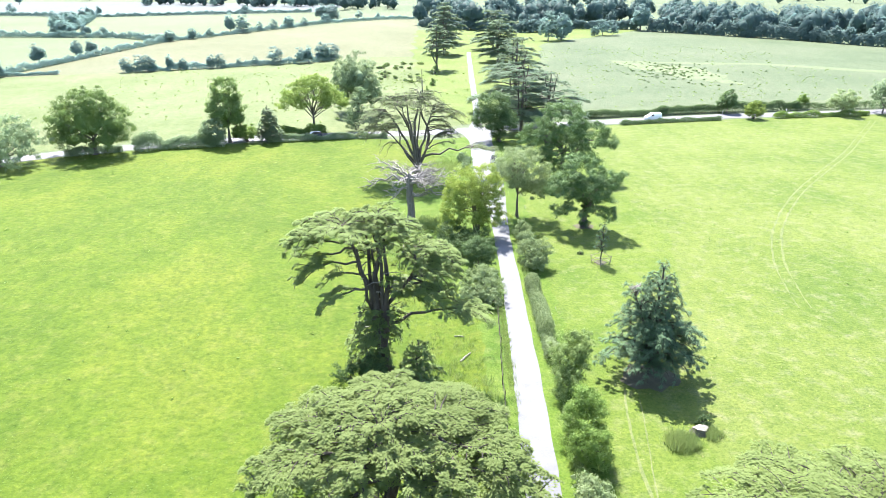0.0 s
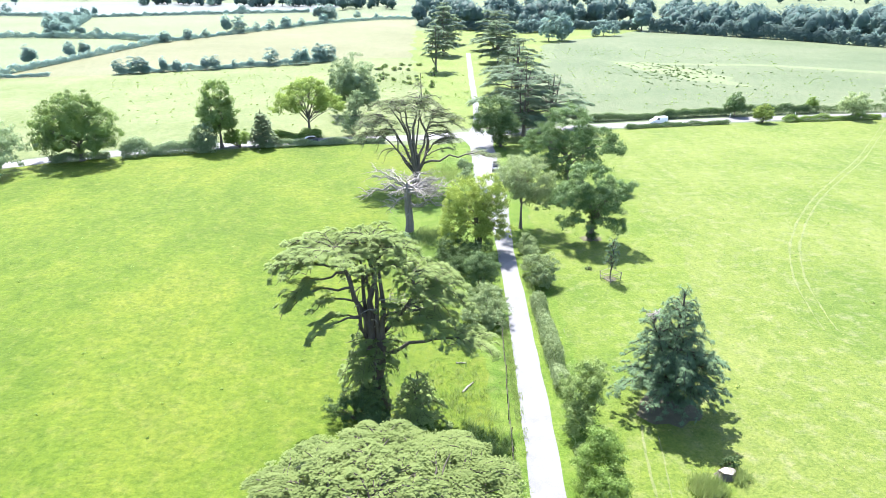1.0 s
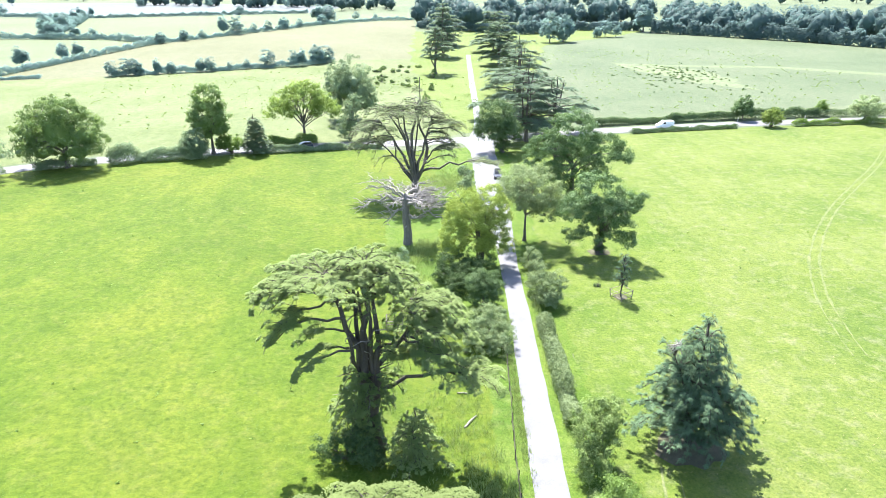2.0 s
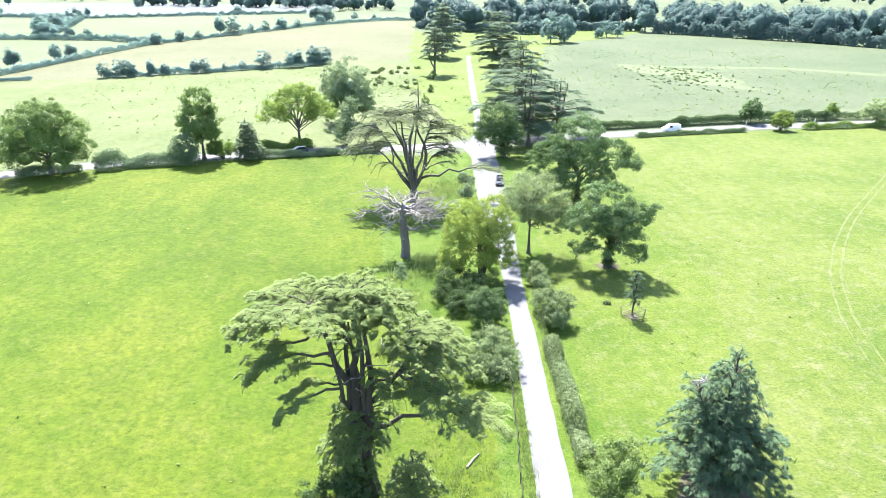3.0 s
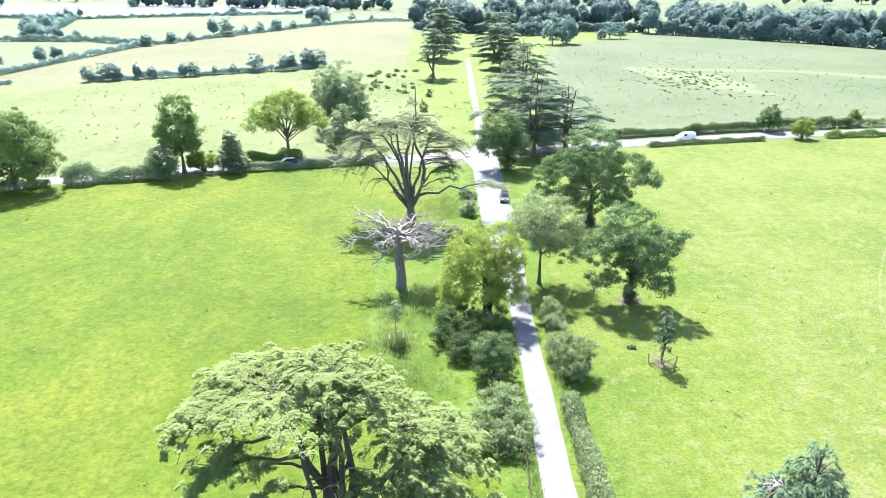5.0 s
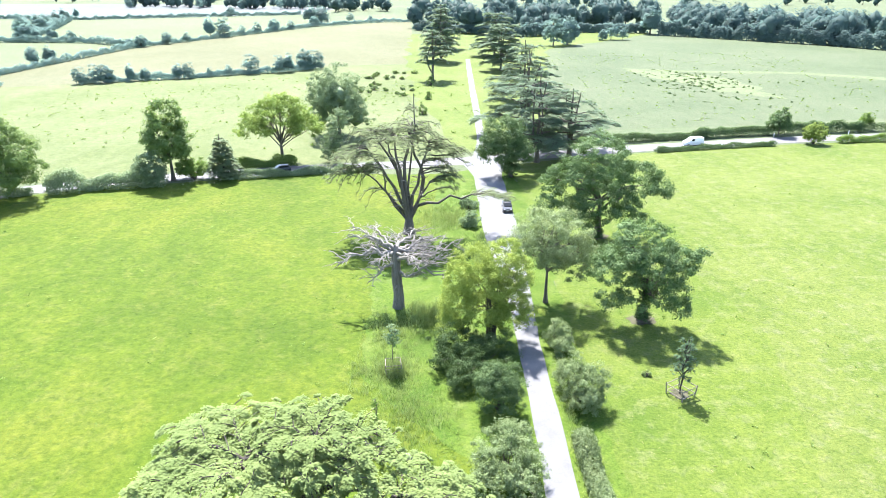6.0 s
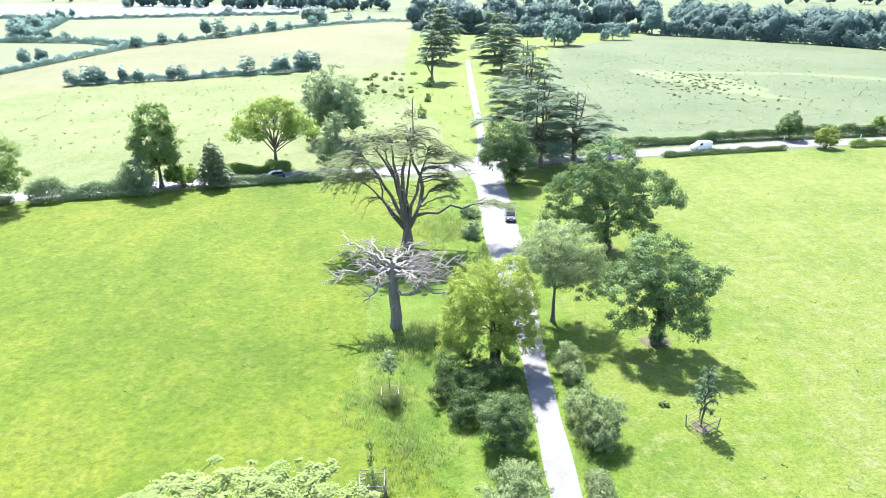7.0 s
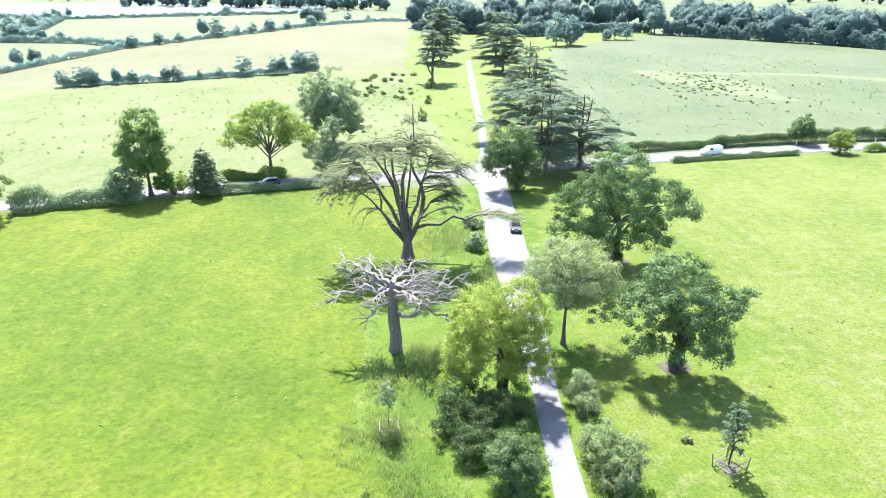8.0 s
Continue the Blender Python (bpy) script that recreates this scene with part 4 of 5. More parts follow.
avenue_cedar((21.5, 177), 19.5, 11.0, 51)
avenue_cedar((29.5, 181), 16.5, 11.5, 52)
avenue_cedar((22.5, 204), 21.5, 12.0, 53)
avenue_cedar((27.0, 250), 20.0, 11.5, 54, density=0.2, spray=0.75)
avenue_cedar((26.6, 330), 20.0, 12.0, 55, density=0.11, spray=1.15)
avenue_cedar((28.0, 385), 22.0, 13.0, 56, density=0.11, spray=1.15)
avenue_cedar((-3.2, 300), 20.3, 8.0, 57, density=0.16, low=8.0, bark=bark_grey, spray=0.95)
avenue_cedar((0.0, 362), 27.0, 11.0, 58, density=0.11, spray=1.15)
avenue_cedar((2.0, 420), 25.0, 11.0, 59, density=0.11, spray=1.15)


# ---- trees along the road ----
def round_lobes(r, h, low, seed, n=5):
    q = np.random.default_rng(seed)
    out = [(0, 0, (h + low) / 2 + 0.3, r * 0.8, r * 0.8, (h - low) / 2)]
    for i in range(n):
        a = 6.28 * i / n + q.uniform(-0.4, 0.4)
        out.append((math.sin(a) * r * 0.5, math.cos(a) * r * 0.5, low + (h - low) * q.uniform(0.2, 0.6), r * q.uniform(0.45, 0.6), r * q.uniform(0.45, 0.6), (h - low) * q.uniform(0.25, 0.36)))
    return out


broad_tree("roadside_oak", (-80.9, 146.5), 15.5, 4.5, 0.5, [(0, 0, 8.2, 7.6, 7.4, 7.0), (5.4, 0, 6.8, 4.6, 4.6, 4.8), (-5.4, 0, 6.6, 4.6, 4.6, 4.8), (0.4, 0, 11.4, 5.6, 5.4, 4.2), (4.0, -1, 3.6, 4.2, 4.0, 3.0), (-4.0, -1, 3.8, 4.2, 4.0, 3.0)], leaf_road, "round-headed green oak standing beside the road", seed=61, core=0.5, clumps=330, per=90, shell=0.75, leaf=0.17, clump_r=1.0, limbs=10)
broad_tree("roadside_tree", (-96.4, 136.0), 11.0, 2.5, 0.4, round_lobes(9.6, 12.4, 0.2, 62, 8), leaf_grey, "broad bushy tree growing down to the hedge", seed=62, clumps=330, per=50, leaf=0.2, clump_r=1.0, limbs=6)
broad_tree("roadside_oak", (-53.0, 157.6), 16.0, 5.0, 0.4, [(0.2, 0, 11.8, 3.3, 3.3, 4.3), (-0.6, 0, 8.2, 4.0, 4.0, 3.8), (1.6, 0, 7.6, 3.0, 3.2, 3.2), (-2.0, 0, 6.0, 2.0, 2.2, 2.0), (2.2, 0, 6.2, 1.8, 2.0, 1.8), (0.2, 0, 5.0, 2.4, 2.4, 1.8)], leaf_road, "tall green tree with a narrow crown at the roadside", seed=63, clumps=220, per=76, shell=0.7, leaf=0.2, clump_r=0.95, limbs=8)
broad_tree("field_oak", (-34.9, 173.0), 15.3, 5.0, 0.46, [(0, 0, 9.8, 6.8, 6.2, 4.6), (-5.6, 0, 7.4, 4.2, 4.0, 3.0), (5.6, 0, 7.8, 4.2, 4.0, 3.0), (0.5, 0.4, 12.2, 4.4, 4.2, 2.8)], leaf_field, "yellow-green oak with an open spreading crown", seed=64, clumps=440, per=48, leaf=0.17, clump_r=0.85, limbs=20, low=-0.5, shell=0.6)
broad_tree("willow_tree", (-26.3, 200.0), 17.9, 4.5, 0.5, round_lobes(8.4, 17.8, 0.8, 65, 9), leaf_grey, "silvery grey-green willow with a full crown", seed=65, clumps=520, per=54, leaf=0.19, clump_r=0.9, limbs=8, core=0.45)
bush("ivy_thicket", (-23.8, 175.0), [(0, 0, 6.2, 2.3, 2.0, 3.6), (-0.6, -0.5, 2.6, 2.2, 2.0, 2.6), (1.0, 2, 9.0, 2.4, 2.0, 2.2)], leaf_grey, "tall ivy-covered thicket at the roadside", 66, 130, 46, 0.17, 0.7, "thicket")
boughs = []
for i in range(9):
    boughs += fan(0, 0.8 + 7.4 * i / 9, 40 * i, 40 * i + 360, 6, 0.7 + 3.0 * (1 - i / 9.5), 0.2, 0.3, g, 0.2)
cedar("young_spruce", (-43.4, 159.3), [(0, 0, 9.2, 0.14)], boughs, leaf_grey, "young grey-green conifer in the roadside hedge", 67, 0.2, 0.8, None, 0.55, 0.55, category="conifer")
bush("hazel_bush", (-55.4, 153.4), [(0, 0, 3.6, 2.8, 2.2, 3.4), (-1.8, 0, 2.4, 2.2, 2.0, 2.4)], leaf_grey, "tall grey-green bush in the roadside hedge", 68, 130, 46, 0.17, 0.6)
bush("hazel_bush", (-48.8, 158.0), [(0, 0, 2.4, 2.6, 2.0, 2.3), (-2.0, 0.4, 2.0, 2.0, 1.8, 2.0)], leaf_mid, "green bush in the roadside hedge", 69, 110, 46, 0.17, 0.6)
broad_tree("roadside_thorn", (88.0, 201.5), 6.9, 2.0, 0.2, round_lobes(3.3, 6.9, 0.8, 71), leaf_oak, "small dark thorn tree in the road hedge", seed=71, clumps=120, per=40, leaf=0.19, clump_r=0.8, limbs=5)
bush("elder_bush", (92.4, 192.6), [(0, 0, 2.6, 2.9, 2.4, 2.3), (-1.0, 0, 3.3, 1.9, 1.8, 1.7)], leaf_yellow, "pale yellow-green bush at the roadside", 72, 130, 44, 0.17, 0.6)
broad_tree("roadside_thorn", (114.5, 208.0), 4.2, 1.4, 0.12, round_lobes(1.7, 4.2, 1.2, 73), leaf_mid, "small thorn tree in the road hedge", seed=73, clumps=60, per=36, leaf=0.18, clump_r=0.6, limbs=4)
broad_tree("roadside_ash", (121.0, 197.2), 8.2, 2.0, 0.22, round_lobes(4.2, 8.2, 0.8, 74), leaf_ash, "grey-green small tree beside the road", seed=74, clumps=140, per=42, leaf=0.19, clump_r=0.8, limbs=5)
broad_tree("roadside_ash", (135.0, 199.5), 10.5, 2.5, 0.25, round_lobes(4.6, 10.5, 0.8, 75), leaf_grey, "grey-green small tree beside the road", seed=75, clumps=150, per=42, leaf=0.19, clump_r=0.85, limbs=5)
broad_tree("roadside_ash", (142.5, 203.0), 11.5, 2.5, 0.25, round_lobes(4.4, 11.5, 0.8, 76), leaf_mid, "green small tree beside the road", seed=76, clumps=150, per=42, leaf=0.19, clump_r=0.85, limbs=5)

# bushes along the lane
bush("ivy_bush", (4.1, 93.8), [(-2.4, 1.4, 1.8, 3.2, 2.8, 1.9), (1.4, 1.4, 1.5, 2.6, 2.6, 1.6), (-3.2, -1.2, 1.4, 2.2, 2.4, 1.6), (-0.6, -2.8, 1.4, 2.9, 2.6, 1.6), (-2.2, -4.2, 1.1, 2.0, 1.8, 1.3)], leaf_ivy, "dense dark green ivy undergrowth below the maple", 81, 340, 110, 0.08, 0.55)
bush("yew_bush", (-8.8, 56.8), [(-0.6, 0, 1.4, 2.3, 1.7, 1.7), (1.4, 0.2, 1.9, 1.7, 1.5, 1.9), (2.2, -0.8, 1.1, 1.5, 1.2, 1.3)], leaf_ivy, "low dark bush at the foot of the tall cedar", 92, 170, 75, 0.08, 0.45)
bush("holly_bush", (5.3, 85.6), [(0, 0, 2.6, 2.5, 2.3, 2.7), (-0.6, 0.2, 3.6, 1.7, 1.6, 1.6)], leaf_clipped, "rounded dark green bush beside the lane", 82, 240, 90, 0.08, 0.48)
bush("bramble_bush", (5.2, 77.2), [(0, 0, 1.9, 2.9, 2.9, 2.0), (-0.9, -2.4, 1.3, 2.3, 2.2, 1.5), (0.4, 2.4, 1.8, 2.0, 1.8, 1.9), (1.2, -2.2, 1.2, 1.7, 2.0, 1.4)], leaf_bramble, "grey-green bramble bush beside the lane", 83, 320, 80, 0.08, 0.45)
bush("dogwood_bush", (13.0, 98.0), [(0, 0, 1.5, 1.6, 1.7, 1.6), (0.2, -2.2, 1.1, 1.2, 1.2, 1.2)], leaf_bramble, "light grey-green bush at the lane's edge", 84, 130, 70, 0.08, 0.4)
bush("hawthorn_bush", (13.2, 87.4), [(-0.2, 0.6, 2.3, 1.9, 2.2, 2.3), (0.9, -0.8, 2.2, 2.0, 2.0, 2.3), (-0.6, 2.4, 1.6, 1.3, 1.6, 1.5), (0.4, -2.2, 1.4, 1.5, 1.5, 1.5)], leaf_bramble, "thick grey-green hawthorn bush at the lane's edge", 85, 210, 80, 0.085, 0.48)
bush("elder_bush", (13.5, 56.0), [(-0.3, 0, 3.2, 2.0, 2.2, 3.0), (0.6, 0.6, 5.0, 1.5, 1.6, 1.8), (-0.8, -2.0, 2.0, 1.5, 1.6, 2.0)], hedge_leaf, "tall leafy elder bush beside the lane", 86, 230, 80, 0.085, 0.5)
bush("hawthorn_bush", (12.9, 46.8), [(0, 0, 3.0, 2.0, 2.2, 2.9), (0.2, -2.6, 2.4, 1.9, 2.2, 2.4), (0.3, 0.4, 4.8, 1.3, 1.4, 1.5)], leaf_mid, "tall leafy hawthorn bush beside the lane", 87, 250, 80, 0.085, 0.5)
bush("bramble_bush", (12.2, 39.0), [(0, 0, 1.4, 1.6, 2.4, 1.5), (0.2, -3.5, 1.4, 1.6, 2.4, 1.5)], leaf_bramble, "grey-green bramble bush beside the lane", 88, 140, 54, 0.11, 0.42)
bush("bramble_bush", (5.4, 39.5), [(0, 0, 1.2, 1.5, 2.0, 1.2), (-0.5, -3.0, 1.4, 1.6, 2.0, 1.5), (0.3, 4.0, 1.9, 1.5, 1.8, 2.2)], hedge_leaf, "grey-green bramble bush beside the lane", 89, 150, 54, 0.11, 0.42)
bush("laurel_bush", (4.8, 136.5), [(0, 0, 1.1, 1.4, 1.3, 1.4), (-0.9, 0.3, 0.7, 1.0, 1.0, 0.8)], leaf_grey, "small dark bush near the junction", 90, 60, 46, 0.14, 0.5)
bush("laurel_bush", (4.6, 145.6), [(0, 0, 1.0, 1.5, 1.4, 1.2), (0.8, 0.2, 0.6, 0.9, 0.9, 0.7)], leaf_grey, "small rounded bush near the junction", 91, 60, 46, 0.14, 0.5)


# ---- hedges ----
def hedge(name, line, height, width, leaf_mat, label, seed=1, density=30.0, leaf=0.15, ragged=0.35, category="hedge", soft=False):
    rng = np.random.default_rng(seed)
    q = smooth_line([(x, y, 0.0) for x, y in line], 0.5)[1:-1]
    seg = len(q)
    total = seg * 0.5
    n = int(total * density * (height + width))
    i = rng.integers(0, seg, n)
    d = unit(np.gradient(q[:, :2], axis=0))
    nn = np.stack([-d[:, 1], d[:, 0]], 1)
    lump = 1 + ragged * np.interp(np.arange(seg), np.arange(0, seg + 8, 4), rng.normal(0, 1, len(np.arange(0, seg + 8, 4)))).clip(-1.3, 1.6)
    hh, ww = height * lump[i], width * (0.7 + 0.3 * lump[i])
    a = rng.uniform(0, np.pi, n)
    s = rng.uniform(0.72, 1.05, n)
    off, z = np.cos(a) * ww * 0.5 * s, np.sin(a) ** 0.55 * hh * s
    pos = np.stack([q[i, 0] + nn[i, 0] * off, q[i, 1] + nn[i, 1] * off, z], 1) + rng.normal(0, 0.09, (n, 3))
    pos[:, :2] += d[i] * rng.uniform(-0.7, 0.7, (n, 1)) * max(1.0, width * 0.3)
    pos[:, 2] = np.maximum(pos[:, 2], 0.03) + gz_all(pos[:, 0])
    nor = np.stack([nn[i, 0] * np.cos(a), nn[i, 1] * np.cos(a), np.sin(a) * 0.9], 1) + rng.normal(0, 0.22 if soft else 0.5, (n, 3))
    v, f = leaf_quads(pos, nor, rng.uniform(0.6, 1.3, n) * leaf, 0.85 if soft else 0.62, rng)
    root = thing(name, (0, 0, 0), label, category)
    part("foliage", mesh_quads("foliage", v, f, leaf_mat), parent=root)
    st = Stock()
    for j in range(3, seg - 1, 5):
        st.tube([(q[j, 0], q[j, 1], gz(q[j, 0]) - 0.05), (q[j, 0] + rng.normal(0, 0.15), q[j, 1] + rng.normal(0, 0.15), gz(q[j, 0]) + height * 0.75)], (0.06, 0.03), 4)
    part("stems", st.mesh("stems", bark_dark), parent=root)
    return root


hedge("lane_hedge", [(12.3, 83.5), (12.5, 78), (12.5, 70), (12.4, 62), (12.6, 59)], 1.5, 1.7, leaf_bramble, "low trimmed grey-green hedge beside the lane", 101, 190, 0.1)
hedge("lane_hedge", [(12.6, 54), (12.4, 46), (12.0, 36), (11.6, 26)], 1.2, 1.3, hedge_leaf, "low rough hedge beside the lane", 102, 150, 0.1)
hedge("road_hedge", [(-120, 120), (-100, 136)], 2.5, 2.4, leaf_mid, "rough green hedge along the road", 103, 30, 0.17)
hedge("road_hedge", [(-88.5, 143.6), (-79, 147.8), (-74, 149.6)], 1.6, 1.8, leaf_grey, "rough green hedge along the road", 104, 90, 0.16)
hedge("road_hedge", [(-75, 149.0), (-66, 151.8), (-58, 153.6), (-51, 155)], 3.2, 3.4, leaf_grey, "tall rough hedge along the road", 105, 90, 0.16)
hedge("road_hedge", [(-46, 157.6), (-38, 160.6), (-30, 163.6), (-22, 167), (-13, 169.6)], 1.3, 1.4, leaf_grey, "low green hedge along the road", 106, 110, 0.15)
hedge("bramble_bank", [(-45, 166.8), (-38, 169.4), (-30, 172.4)], 1.7, 2.6, leaf_mid, "green bramble bank under the oak", 107, 80, 0.16)
hedge("road_hedge", [(40, 193.6), (52, 196.6), (70, 199.6)], 1.8, 2.2, leaf_clipped, "clipped hedge on the road's far side", 108, 85, 0.16, 0.18)
hedge("road_hedge", [(64, 198.4), (76, 201), (88, 203), (100, 204.5), (114, 205.9)], 2.6, 2.2, leaf_clipped, "dark clipped hedge on the road's far side", 109, 85, 0.16, 0.15)
hedge("road_hedge", [(108, 205.2), (125, 207), (140, 208.6), (170, 212), (240, 219)], 2.2, 2.2, leaf_clipped, "dark clipped hedge on the road's far side", 110, 34, 0.17, 0.15)
hedge("road_hedge", [(49, 184.4), (58, 186.6), (70, 189), (84, 191.2)], 0.95, 1.4, leaf_clipped, "low hedge between the road and the field", 111, 85, 0.15)
hedge("road_hedge", [(97, 193), (106, 194.2), (118, 195.5), (131, 197)], 1.3, 1.5, leaf_mid, "low hedge between the road and the field", 112, 85, 0.16)
hedge("field_hedge", [(-138, 283), (-120, 289.6), (-101, 296.3), (-78, 308.6), (-65, 312.5), (-56, 322), (-51, 331)], 2.2, 3.0, leaf_far_hazed, "dark field hedge between pastures", 113, 20, 0.26, soft=True)
hedge("field_hedge", [(-186, 270), (-182, 300), (-179, 346), (-173, 418), (-152, 462), (-124, 518), (-100, 575), (-70, 608), (-26, 642), (-14, 655)], 2.4, 3.2, leaf_far_hazed, "long field hedge running over the fields", 114, 13, 0.3, soft=True)
hedge("field_hedge", [(-186, 272), (-172, 276), (-160, 280)], 1.4, 2.0, leaf_far_hazed, "short dark hedge in a field", 115, 20, 0.26, soft=True)
hedge("field_hedge", [(-174, 422), (-212, 448), (-262, 455), (-330, 462), (-480, 480)], 3.2, 4.0, leaf_far_hazed, "tall field hedge between pale fields", 116, 10, 0.36, soft=True)
hedge("field_hedge", [(-141, 746), (-250, 712), (-345, 676), (-480, 724), (-640, 760)], 3.0, 4.0, leaf_far_hazed, "distant hedge between pale fields", 117, 7, 0.45, soft=True)
hedge("field_hedge", [(-262, 458), (-290, 540), (-330, 640), (-345, 674)], 4.6, 8.0, leaf_far_hazed, "tall overgrown hedge between pale fields", 118, 7, 0.5, soft=True)


# ---- far trees, built once each and repeated ----
def far_models():
    out = []
    for i, (r, h, low) in enumerate([(4.6, 10.0, 0.1), (3.4, 11.0, 0.4), (5.8, 14.0, 0.2)]):
        out.append(broad_tree("distant_tree", (0, -200 - 20 * i), h, h * 0.35, 0.3, round_lobes(r, h, low, 120 + i), leaf_far_hazed, "hazy green tree in a field hedge", seed=120 + i, clumps=110, per=26, leaf=0.3, clump_r=1.15, limbs=3, group="distant trees", soft=True))
    return out


models = far_models()
rf = np.random.default_rng(5)
FAR = [(-135, 283.7, 6.5), (-130.5, 285.5, 7.5), (-127, 286.8, 7), (-119, 290, 6.8), (-114, 291.5, 5), (-103, 296, 6), (-99, 297, 6.5), (-78, 308.6, 8.4), (-67, 312, 7.5), (-63.5, 313.5, 8), (-58, 321, 8.8), (-54.5, 325, 8.2), (-92, 301, 4), (-86, 304.5, 4.5),
       (-190, 314, 9.5), (-188, 345, 8), (-183, 350, 8), (-182, 271, 7.5), (-190, 270, 8), (-150, 480, 14), (-142, 484, 13), (-170, 421, 7), (-162, 438, 7), (-155, 452, 6), (-135, 500, 7), (-128, 512, 8), (-120, 530, 9), (-112, 548, 7), (-100, 580, 8), (-108, 606, 15), (-100, 612, 14), (-78, 630, 8), (-60, 625, 6),
       (-264, 468, 14), (-272, 480, 16), (-280, 500, 15), (-258, 462, 12), (-250, 458, 9), (-240, 457, 9), (-228, 456, 7), (-290, 530, 13), (-305, 565, 12), (-320, 610, 12), (-335, 650, 12), (-420, 640, 9), (-350, 700, 10), (-210, 730, 9), (-480, 735, 16), (-500, 740, 18), (-520, 745, 16), (-460, 735, 12), (-540, 750, 14),
       (67, 437, 19), (76, 440, 17), (110, 473, 11), (104, 470, 7), (117, 472, 9), (147, 513, 19), (-300, 900, 14), (-340, 960, 14), (-240, 880, 12), (-600, 980, 16), (-190, 860, 14), (-400, 930, 12)]
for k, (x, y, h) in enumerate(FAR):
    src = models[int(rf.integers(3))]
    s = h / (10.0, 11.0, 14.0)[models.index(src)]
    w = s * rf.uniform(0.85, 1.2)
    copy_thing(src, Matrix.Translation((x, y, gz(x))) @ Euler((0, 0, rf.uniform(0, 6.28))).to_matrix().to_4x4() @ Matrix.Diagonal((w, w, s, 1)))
for m in models:
    for o in (*m.children_recursive, m):
        bpy.data.objects.remove(o)


def woodland(name, outline, count, low_h, high_h, label, seed):
    """A wood: many crowns packed inside an outline."""
    rng = np.random.default_rng(seed)
    p = np.asarray(outline, float)
    lo, hi = p.min(0), p.max(0)
    pts = []
    while len(pts) < count:
        x, y = rng.uniform(lo, hi)
        inside = False
        for (x0, y0), (x1, y1) in zip(p, np.roll(p, -1, 0)):
            if (y0 > y) != (y1 > y) and x < (x1 - x0) * (y - y0) / (y1 - y0) + x0:
                inside = not inside
        if inside:
            pts.append((x, y))
    st, tr, core = Stock(), Stock(), Stock()
    for x, y in pts:
        h = rng.uniform(low_h, high_h)
        r = h * rng.uniform(0.36, 0.5)
        lobes = np.array(round_lobes(r, h, 0.5, int(rng.integers(1e6)), 3))
        v, f, c = broad_leaves(lobes, 70, 8, 0.5, rng, 1.25, -0.4, 0.9, 0.9, smooth=True)
        st.add(v + [x, y, gz(x)], f)
        v, f = crown_mass(lobes, rng, 0.82, 0.25)
        core.add(v + [x, y, gz(x)], f)
        tr.tube([(x, y, gz(x) - 0.3), (x, y, gz(x) + h * 0.6)], (0.4, 0.15), 5)
    root = thing(name, (0, 0, 0), label, "wood", "", "stuff")
    crowns = part("crowns", st.mesh("crowns", leaf_distant_hazed), parent=root)
    part("inner_crowns", smooth_mesh("inner_crowns", np.concatenate(core.v), np.concatenate(core.f), leaf_distant_hazed), parent=crowns)
    part("trunks", tr.mesh("trunks", bark_dark), parent=root)


hedge("wood_edge", [(150, 506), (170, 489), (224, 433), (250, 395), (262, 387), (300, 385)], 7.0, 7.0, leaf_distant_hazed, "bushy edge of the far wood", 141, 5, 0.7, soft=True)
hedge("wood_edge", [(-20, 556), (30, 520), (60, 497), (95, 533), (150, 522)], 6.0, 7.0, leaf_distant_hazed, "bushy edge of the far wood", 142, 4, 0.75, soft=True)
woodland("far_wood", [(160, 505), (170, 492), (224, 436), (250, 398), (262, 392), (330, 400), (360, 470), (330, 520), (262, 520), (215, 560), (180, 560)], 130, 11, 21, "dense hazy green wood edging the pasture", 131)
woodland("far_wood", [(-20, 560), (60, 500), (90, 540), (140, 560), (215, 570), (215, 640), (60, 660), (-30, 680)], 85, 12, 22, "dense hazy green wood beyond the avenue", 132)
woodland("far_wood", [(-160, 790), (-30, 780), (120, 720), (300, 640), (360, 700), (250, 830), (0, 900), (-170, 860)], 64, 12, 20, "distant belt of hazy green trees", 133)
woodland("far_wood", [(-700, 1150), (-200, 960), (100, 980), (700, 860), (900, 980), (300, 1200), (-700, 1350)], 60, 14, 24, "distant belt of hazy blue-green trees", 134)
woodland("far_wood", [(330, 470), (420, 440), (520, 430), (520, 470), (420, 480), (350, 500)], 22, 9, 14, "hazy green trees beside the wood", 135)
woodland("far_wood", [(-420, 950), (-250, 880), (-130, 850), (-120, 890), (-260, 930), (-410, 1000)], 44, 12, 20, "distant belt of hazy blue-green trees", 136)


